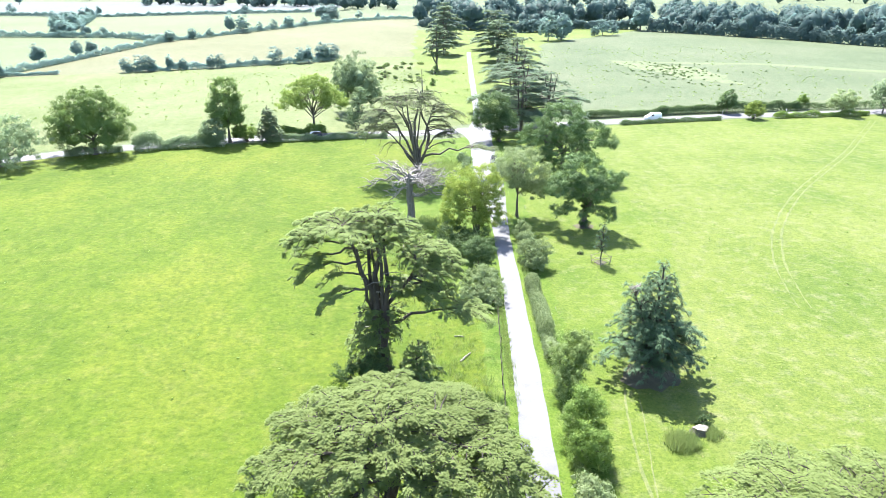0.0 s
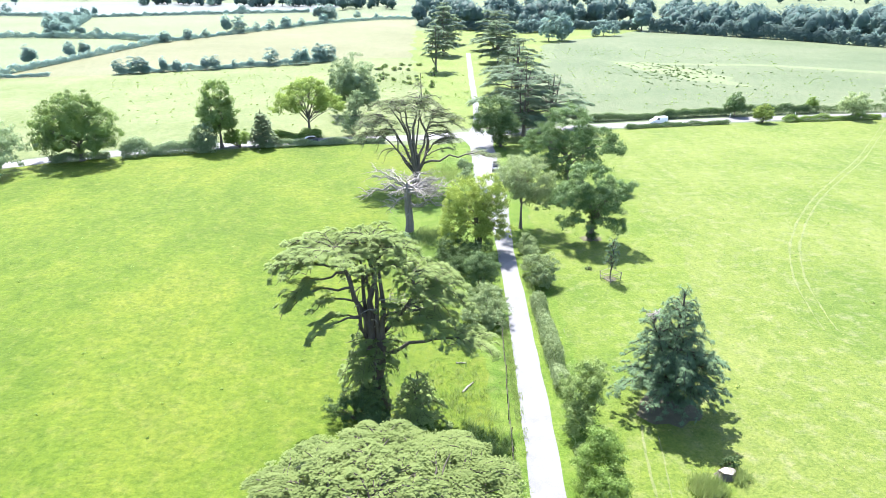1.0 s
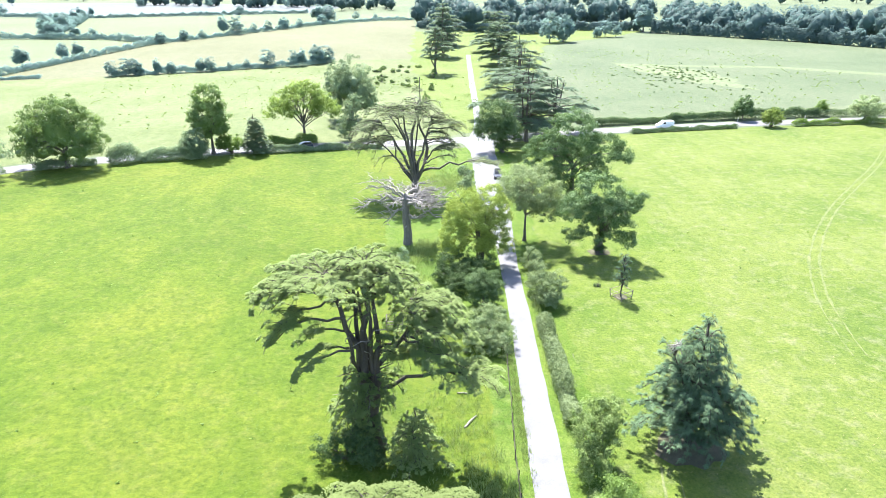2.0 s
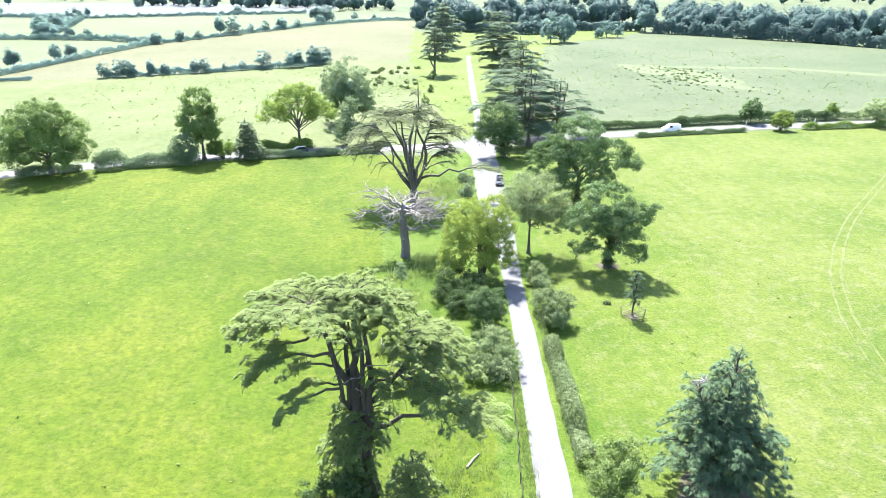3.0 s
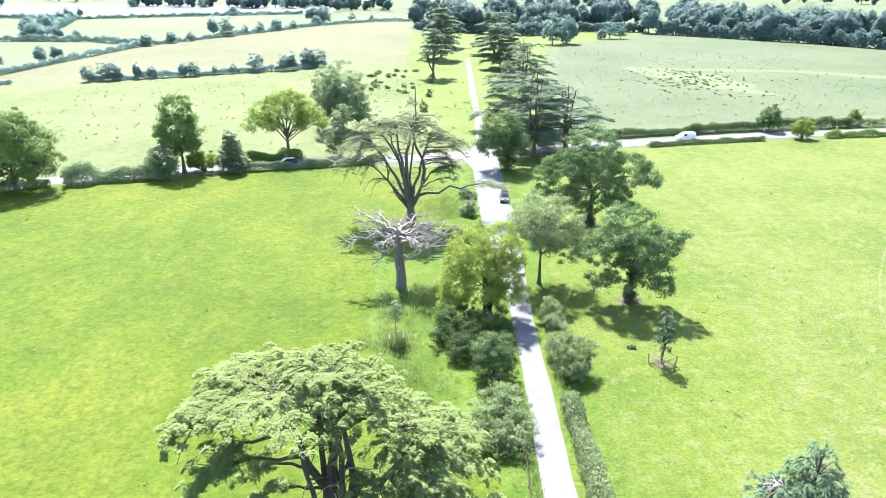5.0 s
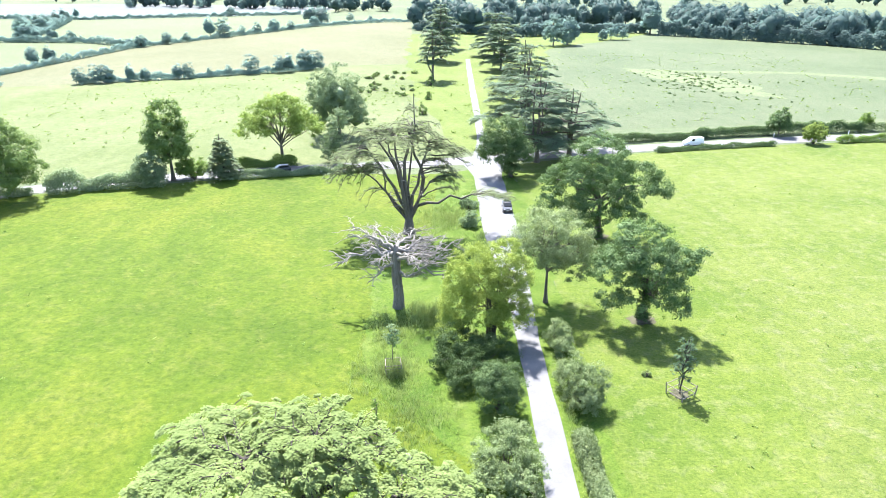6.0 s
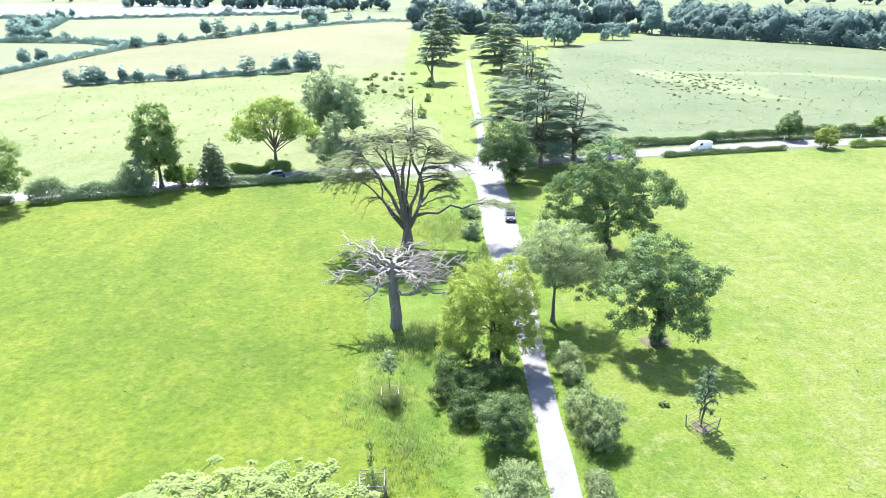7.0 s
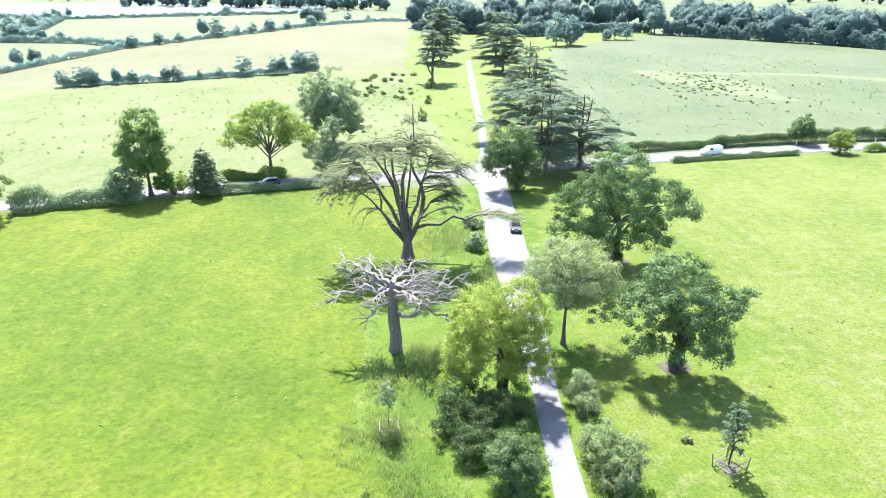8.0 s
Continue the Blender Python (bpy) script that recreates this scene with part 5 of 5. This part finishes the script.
# ---- weeds, tussocks and grass ----
def blades(st, x, y, n, height, width, spread_r, rng, lean=0.35):
    """Upright narrow blades scattered round (x, y) places."""
    k = len(x)
    px = np.repeat(x, n) + rng.normal(0, spread_r, k * n)
    py = np.repeat(y, n) + rng.normal(0, spread_r, k * n)
    m = k * n
    h = height * rng.uniform(0.5, 1.2, m)
    a = rng.uniform(0, 6.28, m)
    base = np.stack([px, py, gz_all(px)], 1)
    side = np.stack([np.cos(a), np.sin(a), np.zeros(m)], 1) * (width * rng.uniform(0.6, 1.3, m))[:, None]
    tip = base + np.stack([rng.normal(0, lean, m) * h, rng.normal(0, lean, m) * h, h], 1)
    mid = (base + tip) / 2 + np.stack([np.zeros(m), np.zeros(m), h * 0.08], 1)
    v = np.stack([base - side * 0.6, base + side * 0.6, mid + side, tip, mid - side], 1).reshape(-1, 3)
    i = np.arange(m)[:, None] * 5
    st.add(v, i + [0, 1, 2, 4])
    w = np.stack([mid - side, mid + side, tip + side * 0.15, tip - side * 0.15], 1).reshape(-1, 3)
    st.add(w, np.arange(4 * m).reshape(m, 4))


def stuff(name, st, material, label, category):
    return tagged(part(name, st.mesh(name, material)), label, category, "", "stuff")


def weed_patch(at, rx, ry, count, height, label, seed, material=None):
    rng = np.random.default_rng(seed)
    st = Stock()
    r, a = rng.random(count) ** 0.75 * rng.uniform(0.8, 1.3, count), rng.uniform(0, 6.28, count)
    blades(st, at[0] + np.cos(a) * r * rx, at[1] + np.sin(a) * r * ry, 16, height, 0.019, 0.24, rng, 0.26)
    return stuff("weed_patch", st, material or weed_leaf, label, "weeds")


weed_patch((-1.6, 105.5), 3.6, 3.2, 210, 0.75, "tall grey-green nettles beside the dead cedar", 201)
weed_patch((-5.4, 101.5), 3.6, 4.0, 150, 0.6, "rough long grass around the dead cedar", 202)
weed_patch((-6.4, 92.4), 4.0, 4.6, 200, 0.55, "rough long grass round the tree guard", 203)
weed_patch((-5.4, 92.8), 1.3, 1.2, 130, 1.2, "tall weeds inside the tree guard", 204)
weed_patch((-3.4, 85.4), 3.6, 4.2, 110, 0.5, "scattered weeds in rough grass", 205)
weed_patch((-6.0, 80.6), 1.2, 1.1, 110, 0.9, "tall weeds inside the tree guard", 206)
weed_patch((22.3, 47.0), 1.3, 1.2, 170, 0.9, "thick green nettles beside the stump", 207)
weed_patch((25.6, 48.4), 0.7, 0.7, 50, 0.7, "thick green nettles beside the stump", 208)
weed_patch((4.2, 52.5), 2.2, 4.2, 130, 0.75, "tall nettles in the rough grass by the fence", 209)
weed_patch((1.0, 60.0), 4.0, 6.0, 90, 0.45, "scattered weeds in rough grass", 210)
weed_patch((0.5, 140.0), 5.0, 6.0, 200, 0.9, "rough long grass under the old cedar", 211)
weed_patch((5.8, 124.0), 1.2, 8.0, 130, 0.9, "rough long grass beside the lane", 212)
weed_patch((12.2, 76.0), 0.6, 12.0, 170, 0.5, "rough grass at the foot of the hedge", 213)
weed_patch((7.5, 66.0), 0.4, 14.0, 150, 0.4, "rough grass along the lane edge", 214)


def tussocks(name, x, y, size, material, label, seed, leaf=0.3, per=10):
    rng = np.random.default_rng(seed)
    n = len(x)
    c = np.repeat(np.stack([x, y, gz_all(x)], 1), per, 0) + rng.normal(0, 1, (n * per, 3)) * [size, size, 0] + [0, 0, 0.02]
    c[:, 2] += np.abs(rng.normal(0, size * 0.7, n * per))
    v, f = leaf_quads(c, rng.normal(0, 0.6, (n * per, 3)) + [0, 0, 0.7], rng.uniform(0.6, 1.3, n * per) * leaf, 0.55, rng)
    st = Stock()
    st.add(v, f)
    return stuff(name, st, material, label, "tussocks")


rt = np.random.default_rng(77)
# leafy clumps built in place of a dark grazing herd
tussocks("dock_tussocks", rt.normal(101, 11, 150), rt.normal(292, 18, 150), 0.3, leaf_ivy, "dark leafy clumps standing in for grazing animals on the worn pasture", 301, 0.36, 10)
tussocks("dock_tussocks", rt.uniform(40, 175, 420), rt.uniform(212, 400, 420), 0.24, leaf_mid, "scattered green thistles in the far pasture", 302, 0.24, 8)
tussocks("field_weeds", rt.uniform(-130, -10, 300), rt.uniform(180, 300, 300), 0.22, leaf_mid, "scattered thistles in the pale pasture", 303, 0.22)
tussocks("field_weeds", rt.uniform(18, 120, 130), rt.uniform(60, 185, 130), 0.14, leaf_mid, "scattered small weeds in the pasture", 304, 0.13, 7)
tussocks("field_weeds", rt.uniform(-90, -10, 110), rt.uniform(40, 150, 110), 0.12, leaf_mid, "scattered small weeds in the pasture", 305, 0.12, 6)
weed_patch((-2.4, 84.0), 4.4, 8.5, 130, 0.4, "small dark green weeds dotting the rough verge", 307, leaf_mid)
weed_patch((2.0, 58.0), 3.6, 12.0, 60, 0.4, "small dark green weeds dotting the rough verge", 308, leaf_mid)
weed_patch((1.5, 138.0), 5.0, 22.0, 150, 0.5, "small dark green weeds dotting the rough verge", 310, leaf_mid)
for k in range(26):
    x, y = rt.uniform(-30, -9), rt.uniform(262, 322)
    s = rt.uniform(0.45, 1.15)
    bush("scrub_bush", (x, y), [(0, 0, 0.7 * s, 1.1 * s, 0.9 * s, 0.8 * s), (0.8 * s, 0.2, 0.4 * s, 0.7 * s, 0.7 * s, 0.5 * s)], hedge_leaf if k % 3 else leaf_bramble, "small rounded scrub bush in rough grass", 320 + k, 16, 24, 0.22, 0.4, "bush", "scrub bushes")
for x, y, s in ((-3.8, 289, 1.9), (-4.2, 258.5, 1.3), (-5.6, 232, 1.6)):
    bush("scrub_bush", (x, y), [(0, 0, 0.8 * s, 0.9 * s, 0.9 * s, 1.0 * s), (0, 0, 1.7 * s, 0.45 * s, 0.45 * s, 0.7 * s)], leaf_road, "small dark pointed bush in the avenue grass", int(y), 26, 26, 0.2, 0.4, "bush", "scrub bushes")
tussocks("field_weeds", rt.uniform(-30, 12, 90), rt.uniform(196, 300, 90), 0.35, leaf_mid, "small rough shrubs in the avenue grass", 306, 0.24, 12)


def turf(name, x0, x1, y0, y1, count, height, material, label, seed, clear=()):
    rng = np.random.default_rng(seed)
    x, y = rng.uniform(x0, x1, count), y0 + (y1 - y0) * rng.random(count) ** 1.4
    keep = np.ones(count, bool)
    for a, b, c, d in clear:
        keep &= ~((x > a) & (x < b) & (y > c) & (y < d))
    x, y = x[keep], y[keep]
    st = Stock()
    m = len(x)
    a = rng.uniform(0, 6.28, m)
    h = height * rng.uniform(0.5, 1.4, m)
    s = np.stack([np.cos(a), np.sin(a), np.zeros(m)], 1) * rng.uniform(0.015, 0.05, (m, 1))
    base = np.stack([x, y, gz_all(x) + 0.03], 1)
    tip = base + np.stack([-np.sin(a) * h * 2.2, np.cos(a) * h * 2.2, h * 0.35], 1)
    st.add(np.stack([base - s, base + s, tip + s * 0.3, tip - s * 0.3], 1).reshape(-1, 3), np.arange(4 * m).reshape(m, 4))
    return stuff(name, st, material, label, "grass")


turf("grass_tufts", -75, 4, 26, 150, 26000, 0.08, blade_green, "short tufts of green pasture grass", 401)
turf("grass_tufts", 15.5, 100, 26, 165, 24000, 0.08, blade_green, "short tufts of pale pasture grass", 402)
turf("dry_stalks", 15.5, 95, 28, 150, 3000, 0.13, blade_dry, "pale dry stalks lying in the pasture", 403)
turf("grass_tufts", -9, 7.5, 40, 165, 9000, 0.2, blade_green, "longer grass on the lane verge", 404)
turf("grass_tufts", 11.3, 15.5, 24, 170, 4000, 0.2, blade_green, "longer grass on the lane verge", 405)


# ---- bare earth under trees ----
def earth_patch(at, rx, ry, seed):
    rng = np.random.default_rng(seed)
    pts = [(at[0] + math.cos(a) * rx * rng.uniform(0.75, 1.15), at[1] + math.sin(a) * ry * rng.uniform(0.75, 1.15)) for a in np.linspace(0, 6.28, 19)[:-1]]
    return sheet("earth_patch", pts, 0.045, bare_earth, "bare brown earth below a tree", category="earth")


earth_patch((22.4, 58.0), 3.4, 2.6, 1)
earth_patch((24.3, 103.6), 1.8, 1.3, 2)
earth_patch((23.8, 88.3), 1.0, 1.0, 3)
earth_patch((25.0, 131.4), 1.8, 1.4, 4)


# ---- guards, fence, posts, logs ----
def box(bm, size, at, turn=0.0, bevel=0.012):
    r = bmesh.ops.create_cube(bm, size=1.0)
    bmesh.ops.transform(bm, matrix=Matrix.Translation(at) @ Euler((0, 0, turn)).to_matrix().to_4x4() @ Matrix.Diagonal((*size, 1)), verts=r["verts"])
    if bevel:
        bmesh.ops.bevel(bm, geom=list({e for v in r["verts"] for e in v.link_edges}), offset=bevel, segments=1, affect="EDGES")


def rod(st, a, b, r=0.05, sides=7):
    st.tube([a, b], (r, r * 0.9), sides)


def tree_guard(at, half, height, turn, label, lean=0.0, mesh_sides=False, seed=1):
    rng = np.random.default_rng(seed)
    root = thing("tree_guard", (at[0], at[1], gz(at[0])), label, "tree guard", "tree guards")
    root.rotation_euler = (0, 0, radians(turn))
    corners = [(-half, -half), (half, -half), (half, half), (-half, half)]
    tops = []
    for x, y in corners:
        st = Stock()
        top = (x * (1 + lean) + rng.uniform(-0.1, 0.1), y * (1 + lean) + rng.uniform(-0.1, 0.1), height * rng.uniform(0.92, 1.05))
        rod(st, (x, y, -0.2), top, 0.06)
        tops.append(np.array(top))
        part("post", st.mesh("post", old_timber), parent=root)
    for i in range(4):
        for k in (0.3, 0.9) if not mesh_sides else (0.35, 0.65, 0.95):
            st = Stock()
            a, b = [np.array([*corners[j % 4], 0.0]) * (1 - k) + tops[j % 4] * k for j in (i, i + 1)]
            rod(st, a, b, 0.04)
            part("rail", st.mesh("rail", old_timber), parent=root)
    return root


tree_guard((23.8, 88.2), 0.95, 1.3, 33, "weathered timber guard fence around a sapling", 0.05, seed=1)
tree_guard((-5.4, 92.8), 0.85, 1.25, 8, "weathered timber guard fence overgrown with weeds", 0.0, True, seed=2)
tree_guard((-6.0, 80.6), 0.95, 1.35, 4, "pale timber guard fence around a sapling", 0.0, True, seed=3)
boughs = []
for i in range(8):
    boughs += fan(0, 1.7 + 4.0 * i / 8, 50 * i, 50 * i + 360, 3, 0.5 + 0.9 * (1 - i / 9) * g.uniform(0.6, 1.3), 0.5, 0.2, g, 0.2)
cedar("sapling_cedar", (23.8, 88.4), [(0.1, 0, 6.3, 0.07)], boughs, cedar_blue, "slender dark cedar sapling inside a timber guard", 221, 0.09, 1.2, None, 1.1, 0.2, slim=0.16, hang=0.7)
broad_tree("sapling", (-5.5, 93.2), 6.0, 4.4, 0.05, [(0, 0, 4.3, 0.75, 0.75, 1.2), (0.1, 0, 3.4, 0.6, 0.6, 0.7)], leaf_grey, "thin grey-green sapling inside a timber guard", seed=222, clumps=36, per=26, leaf=0.09, clump_r=0.32, limbs=5, twigs=3, group="saplings")
broad_tree("sapling", (-6.0, 80.6), 5.4, 5.2, 0.045, [(0, 0, 4.6, 0.35, 0.35, 0.8), (0, 0, 1.5, 0.5, 0.5, 0.8), (0, 0, 3.0, 0.3, 0.3, 0.8)], leaf_mid, "thin bare-stemmed sapling inside a timber guard", seed=223, clumps=26, per=20, leaf=0.08, clump_r=0.26, limbs=5, twigs=3, group="saplings")

fence = thing("wire_fence", (0, 0, 0), "old sagging wire fence on thin dark posts", "fence")
FENCE = [(6.0, 46.0), (7.2, 75.0)]
rq = np.random.default_rng(9)
count = 12
tops = []
for i in range(count):
    y = FENCE[0][1] + (FENCE[1][1] - FENCE[0][1]) * i / (count - 1)
    st = Stock()
    x = FENCE[0][0] + (FENCE[1][0] - FENCE[0][0]) * i / (count - 1) + rq.uniform(-0.06, 0.06)
    rod(st, (x, y, -0.2), (x + rq.uniform(-0.08, 0.08), y, 1.15), 0.055, 6)
    tops.append((x, y))
    part("post", st.mesh("post", bark_dark), parent=fence)
for h in (0.35, 0.7, 1.05):
    st = Stock()
    pts = []
    for (x0, y0), (x1, y1) in zip(tops, tops[1:]):
        for k in (0.0, 0.5):
            pts.append((x0 + (x1 - x0) * k, y0 + (y1 - y0) * k, h - 0.08 * (k > 0)))
    st.tube(pts, np.full(len(pts), 0.014), 4)
    part("wire", st.mesh("wire", bark_dark), parent=fence)

white_paint = plain("white_paint", (0.78, 0.78, 0.76), 0.5)
for k, (x, y) in enumerate([(58.3, 187.4), (68.4, 189.6), (78.2, 191.2), (86.2, 200.2), (107.0, 202.6)]):
    bm = bmesh.new()
    box(bm, (0.16, 0.16, 1.1), (0, 0, 0.5))
    tagged(part("marker_post", bm, white_paint, at=(x, y, 0.0)), "short white marker post at the roadside", "post", "marker posts")


def log(a, b, r, label, seed):
    rng = np.random.default_rng(seed)
    st = Stock()
    pts = bend((*a, r * 0.9 + gz(a[0])), (*b, r * 0.8 + gz(b[0])), rng, 0.0, 0.05, 5)
    st.tube(pts, r * np.array([0.9, 1, 0.95, 0.85, 0.6]), 8)
    ob = part("log", st.mesh("log", cut_wood))
    tagged(ob, label, "log", "fallen logs")


log((2.0, 61.0), (3.2, 62.8), 0.12, "pale bare fallen log lying in rough grass", 1)
log((1.4, 66.6), (2.6, 66.5), 0.1, "pale bare fallen log lying in rough grass", 2)
log((-3.5, 79.0), (-2.4, 79.1), 0.3, "short pale log lying in rough grass", 3)

stump = thing("tree_stump", (24.5, 48.6, 0), "broad old tree stump with a pale cut top", "stump")
bm = bmesh.new()
rs = np.random.default_rng(4)
rings = []
for z, r in ((-0.1, 0.75), (0.2, 0.58), (0.45, 0.5), (0.62, 0.47)):
    rings.append([bm.verts.new((math.cos(a) * 1.5 * r * (1 + 0.12 * math.sin(3 * a + 1)), math.sin(a) * r * (1 + 0.1 * math.sin(5 * a)), z + (0.1 * math.sin(a * 2) if z > 0.6 else 0))) for a in np.linspace(0, 6.28318, 21)[:-1]])
for a, b in zip(rings, rings[1:]):
    for i in range(20):
        bm.faces.new((a[i], a[(i + 1) % 20], b[(i + 1) % 20], b[i]))
part("bark", bm, bark_grey, stump)
bm = bmesh.new()
bm.faces.new([bm.verts.new((math.cos(a) * 0.69 * (1 + 0.12 * math.sin(3 * a + 1)), math.sin(a) * 0.46 * (1 + 0.1 * math.sin(5 * a)), 0.63 + 0.1 * math.sin(a * 2))) for a in np.linspace(0, 6.28318, 21)[:-1]])
part("cut_top", bm, cut_wood, stump, "pale sawn top")
bush("bramble_bush", (25.2, 49.6), [(0, 0, 0.5, 0.7, 0.6, 0.6)], leaf_ivy, "small dark bramble beside the stump", 230, 22, 40, 0.09, 0.25)
bush("thistle_bush", (21.4, 91.6), [(0, 0, 0.22, 0.42, 0.4, 0.3)], weed_leaf, "small grey-green thistle bush in the pasture", 231, 20, 36, 0.08, 0.2)


# ---- vehicles ----
tyre_rubber = plain("tyre_rubber", (0.02, 0.02, 0.02), 0.85)
wheel_metal = plain("wheel_metal", (0.5, 0.5, 0.52), 0.35, 0.9)
dark_glass = plain("dark_glass", (0.015, 0.018, 0.02), 0.05)
lamp_lens = plain("lamp_lens", (0.6, 0.6, 0.6), 0.1)
red_lens = plain("red_lens", (0.35, 0.02, 0.02), 0.15)
black_paint = plain("black_paint", (0.02, 0.022, 0.026), 0.25, 0.3, 1.0)
silver_paint = plain("silver_paint", (0.03, 0.035, 0.045), 0.4, 0.2, 0.4)
van_paint = plain("van_paint", (0.78, 0.78, 0.78), 0.3, 0.0, 0.6)
plate_white = plain("plate_white", (0.7, 0.7, 0.66), 0.5)


def hull(sections, width, bevel=0.06):
    """A body lofted along x from (x, bottom, top, half width) sections."""
    bm = bmesh.new()
    rows = []
    for x, lo, hi, w in sections:
        rows.append([bm.verts.new(p) for p in ((x, -w, lo), (x, -w * 1.02, lo + (hi - lo) * 0.55), (x, -w * 0.9, hi), (x, w * 0.9, hi), (x, w * 1.02, lo + (hi - lo) * 0.55), (x, w, lo))])
    for a, b in zip(rows, rows[1:]):
        for i in range(6):
            j = (i + 1) % 6
            bm.faces.new((a[i], a[j], b[j], b[i]))
    bm.faces.new(rows[0])
    bm.faces.new(rows[-1][::-1])
    bmesh.ops.recalc_face_normals(bm, faces=bm.faces[:])
    bmesh.ops.bevel(bm, geom=bm.edges[:], offset=bevel * 0.5, segments=1, affect="EDGES")
    return bm


def pane(pts, thick=0.012):
    bm = bmesh.new()
    f = bm.faces.new([bm.verts.new(p) for p in pts])
    f.normal_update()
    r = bmesh.ops.solidify(bm, geom=[f], thickness=thick)
    bmesh.ops.recalc_face_normals(bm, faces=bm.faces[:])
    return bm


def vehicle(name, at, turn, paint, label, van=False):
    root = thing(name, (at[0], at[1], gz(at[0]) + 0.09), label, "van" if van else "car")
    root.rotation_euler = (0, 0, radians(turn))
    if van:
        L, W, H, belt = 2.45, 0.95, 1.95, 1.1
        part("body", hull([(-L, 0.3, 1.85, W * 0.93), (-L + 0.1, 0.22, H, W), (0.6, 0.22, H, W), (1.25, 0.22, 1.35, W), (L - 0.12, 0.25, 0.98, W * 0.97), (L, 0.3, 0.8, W * 0.85)], W), paint, root)
        front = [(1.3, 1.25), (0.68, 1.85)]
    else:
        L, W, H, belt = 2.1, 0.88, 1.46, 0.9
        part("body", hull([(-L, 0.35, 0.85, W * 0.9), (-L + 0.12, 0.22, 0.95, W), (-0.5, 0.2, 0.93, W), (0.85, 0.2, 0.9, W), (L - 0.2, 0.22, 0.75, W * 0.97), (L, 0.3, 0.6, W * 0.85)], W), paint, root)
        part("cabin", hull([(-L + 0.22, 0.88, 1.0, W * 0.86), (-L + 0.55, 0.88, 1.38, W * 0.8), (-0.4, 0.88, H, W * 0.8), (0.2, 0.88, 1.4, W * 0.8), (1.0, 0.88, 0.94, W * 0.86)], W), paint, root)
        front, back = [(0.98, 0.98), (0.28, 1.38)], [(-L + 0.2, 1.02), (-L + 0.5, 1.36)]
        for y in (-1, 1):
            part("side_window", pane([(-L + 0.55, y * W * 0.845, 0.98), (0.75, y * W * 0.845, 0.98), (0.15, y * W * 0.79, 1.34), (-L + 0.7, y * W * 0.79, 1.34)]), dark_glass, root)
        (x0, z0), (x1, z1) = back
        part("rear_window", pane([(x0 - 0.02, -W * 0.7, z0), (x0 - 0.02, W * 0.7, z0), (x1 - 0.03, W * 0.62, z1), (x1 - 0.03, -W * 0.62, z1)]), dark_glass, root)
    (x0, z0), (x1, z1) = front
    part("windscreen", pane([(x0 + 0.03, -W * 0.74, z0), (x0 + 0.03, W * 0.74, z0), (x1 + 0.04, W * 0.66, z1), (x1 + 0.04, -W * 0.66, z1)]), dark_glass, root)
    if van:
        for y in (-1, 1):
            part("side_window", pane([(0.1, y * W * 1.0, 1.22), (1.1, y * W * 1.0, 1.22), (0.65, y * W * 0.94, 1.72), (0.1, y * W * 0.94, 1.72)]), dark_glass, root)
    for x in (-L * 0.62, L * 0.64):
        for y in (-1, 1):
            a = np.linspace(0, 2 * np.pi, 17)[:-1]
            v, f = [], []
            for yy, r in ((y * (W - 0.2), 0.2), (y * (W - 0.2), 0.32), (y * (W + 0.02), 0.32), (y * (W + 0.02), 0.21)):
                v += [(x + math.cos(k) * r, yy, 0.23 + math.sin(k) * r) for k in a]
            for s in range(3):
                f += [(s * 16 + i, s * 16 + (i + 1) % 16, (s + 1) * 16 + (i + 1) % 16, (s + 1) * 16 + i) for i in range(16)]
            wheel = part("wheel", mesh_quads("wheel", v, f, tyre_rubber), parent=root, label="black rubber tyre")
            rim = pane([(x + math.cos(k) * 0.21, y * (W + 0.015), 0.23 + math.sin(k) * 0.21) for k in a])
            part("rim", rim, wheel_metal, wheel, "silver metal rim")
    for y in (-1, 1):
        bm = bmesh.new()
        box(bm, (0.12, 0.32, 0.14), (L - 0.06, y * W * 0.62, 0.66 if not van else 0.82), 0, 0.02)
        part("headlight", bm, lamp_lens, root, "clear headlight")
        bm = bmesh.new()
        box(bm, (0.08, 0.22, 0.22), (-L + 0.02, y * W * 0.72, 0.8), 0, 0.02)
        part("tail_light", bm, red_lens, root, "red tail light")
        bm = bmesh.new()
        box(bm, (0.14, 0.2, 0.12), (0.75 if not van else 1.05, y * (W + 0.1), 1.0 if not van else 1.25), 0, 0.03)
        part("wing_mirror", bm, paint, root)
    for x in (-L - 0.012, L + 0.012):
        bm = bmesh.new()
        box(bm, (0.02, 0.5, 0.11), (x, 0, 0.48), 0, 0)
        part("plate", bm, plate_white, root, "plain pale plate")
    return root


vehicle("car", (11.7, 144.6), -92, black_paint, "black hatchback car stopped on the pale lane")
vehicle("van", (62.0, 191.6), 191, van_paint, "white van driving along the country road", True)
vehicle("car", (-33.7, 165.6), 202, silver_paint, "dark grey car on the country road")
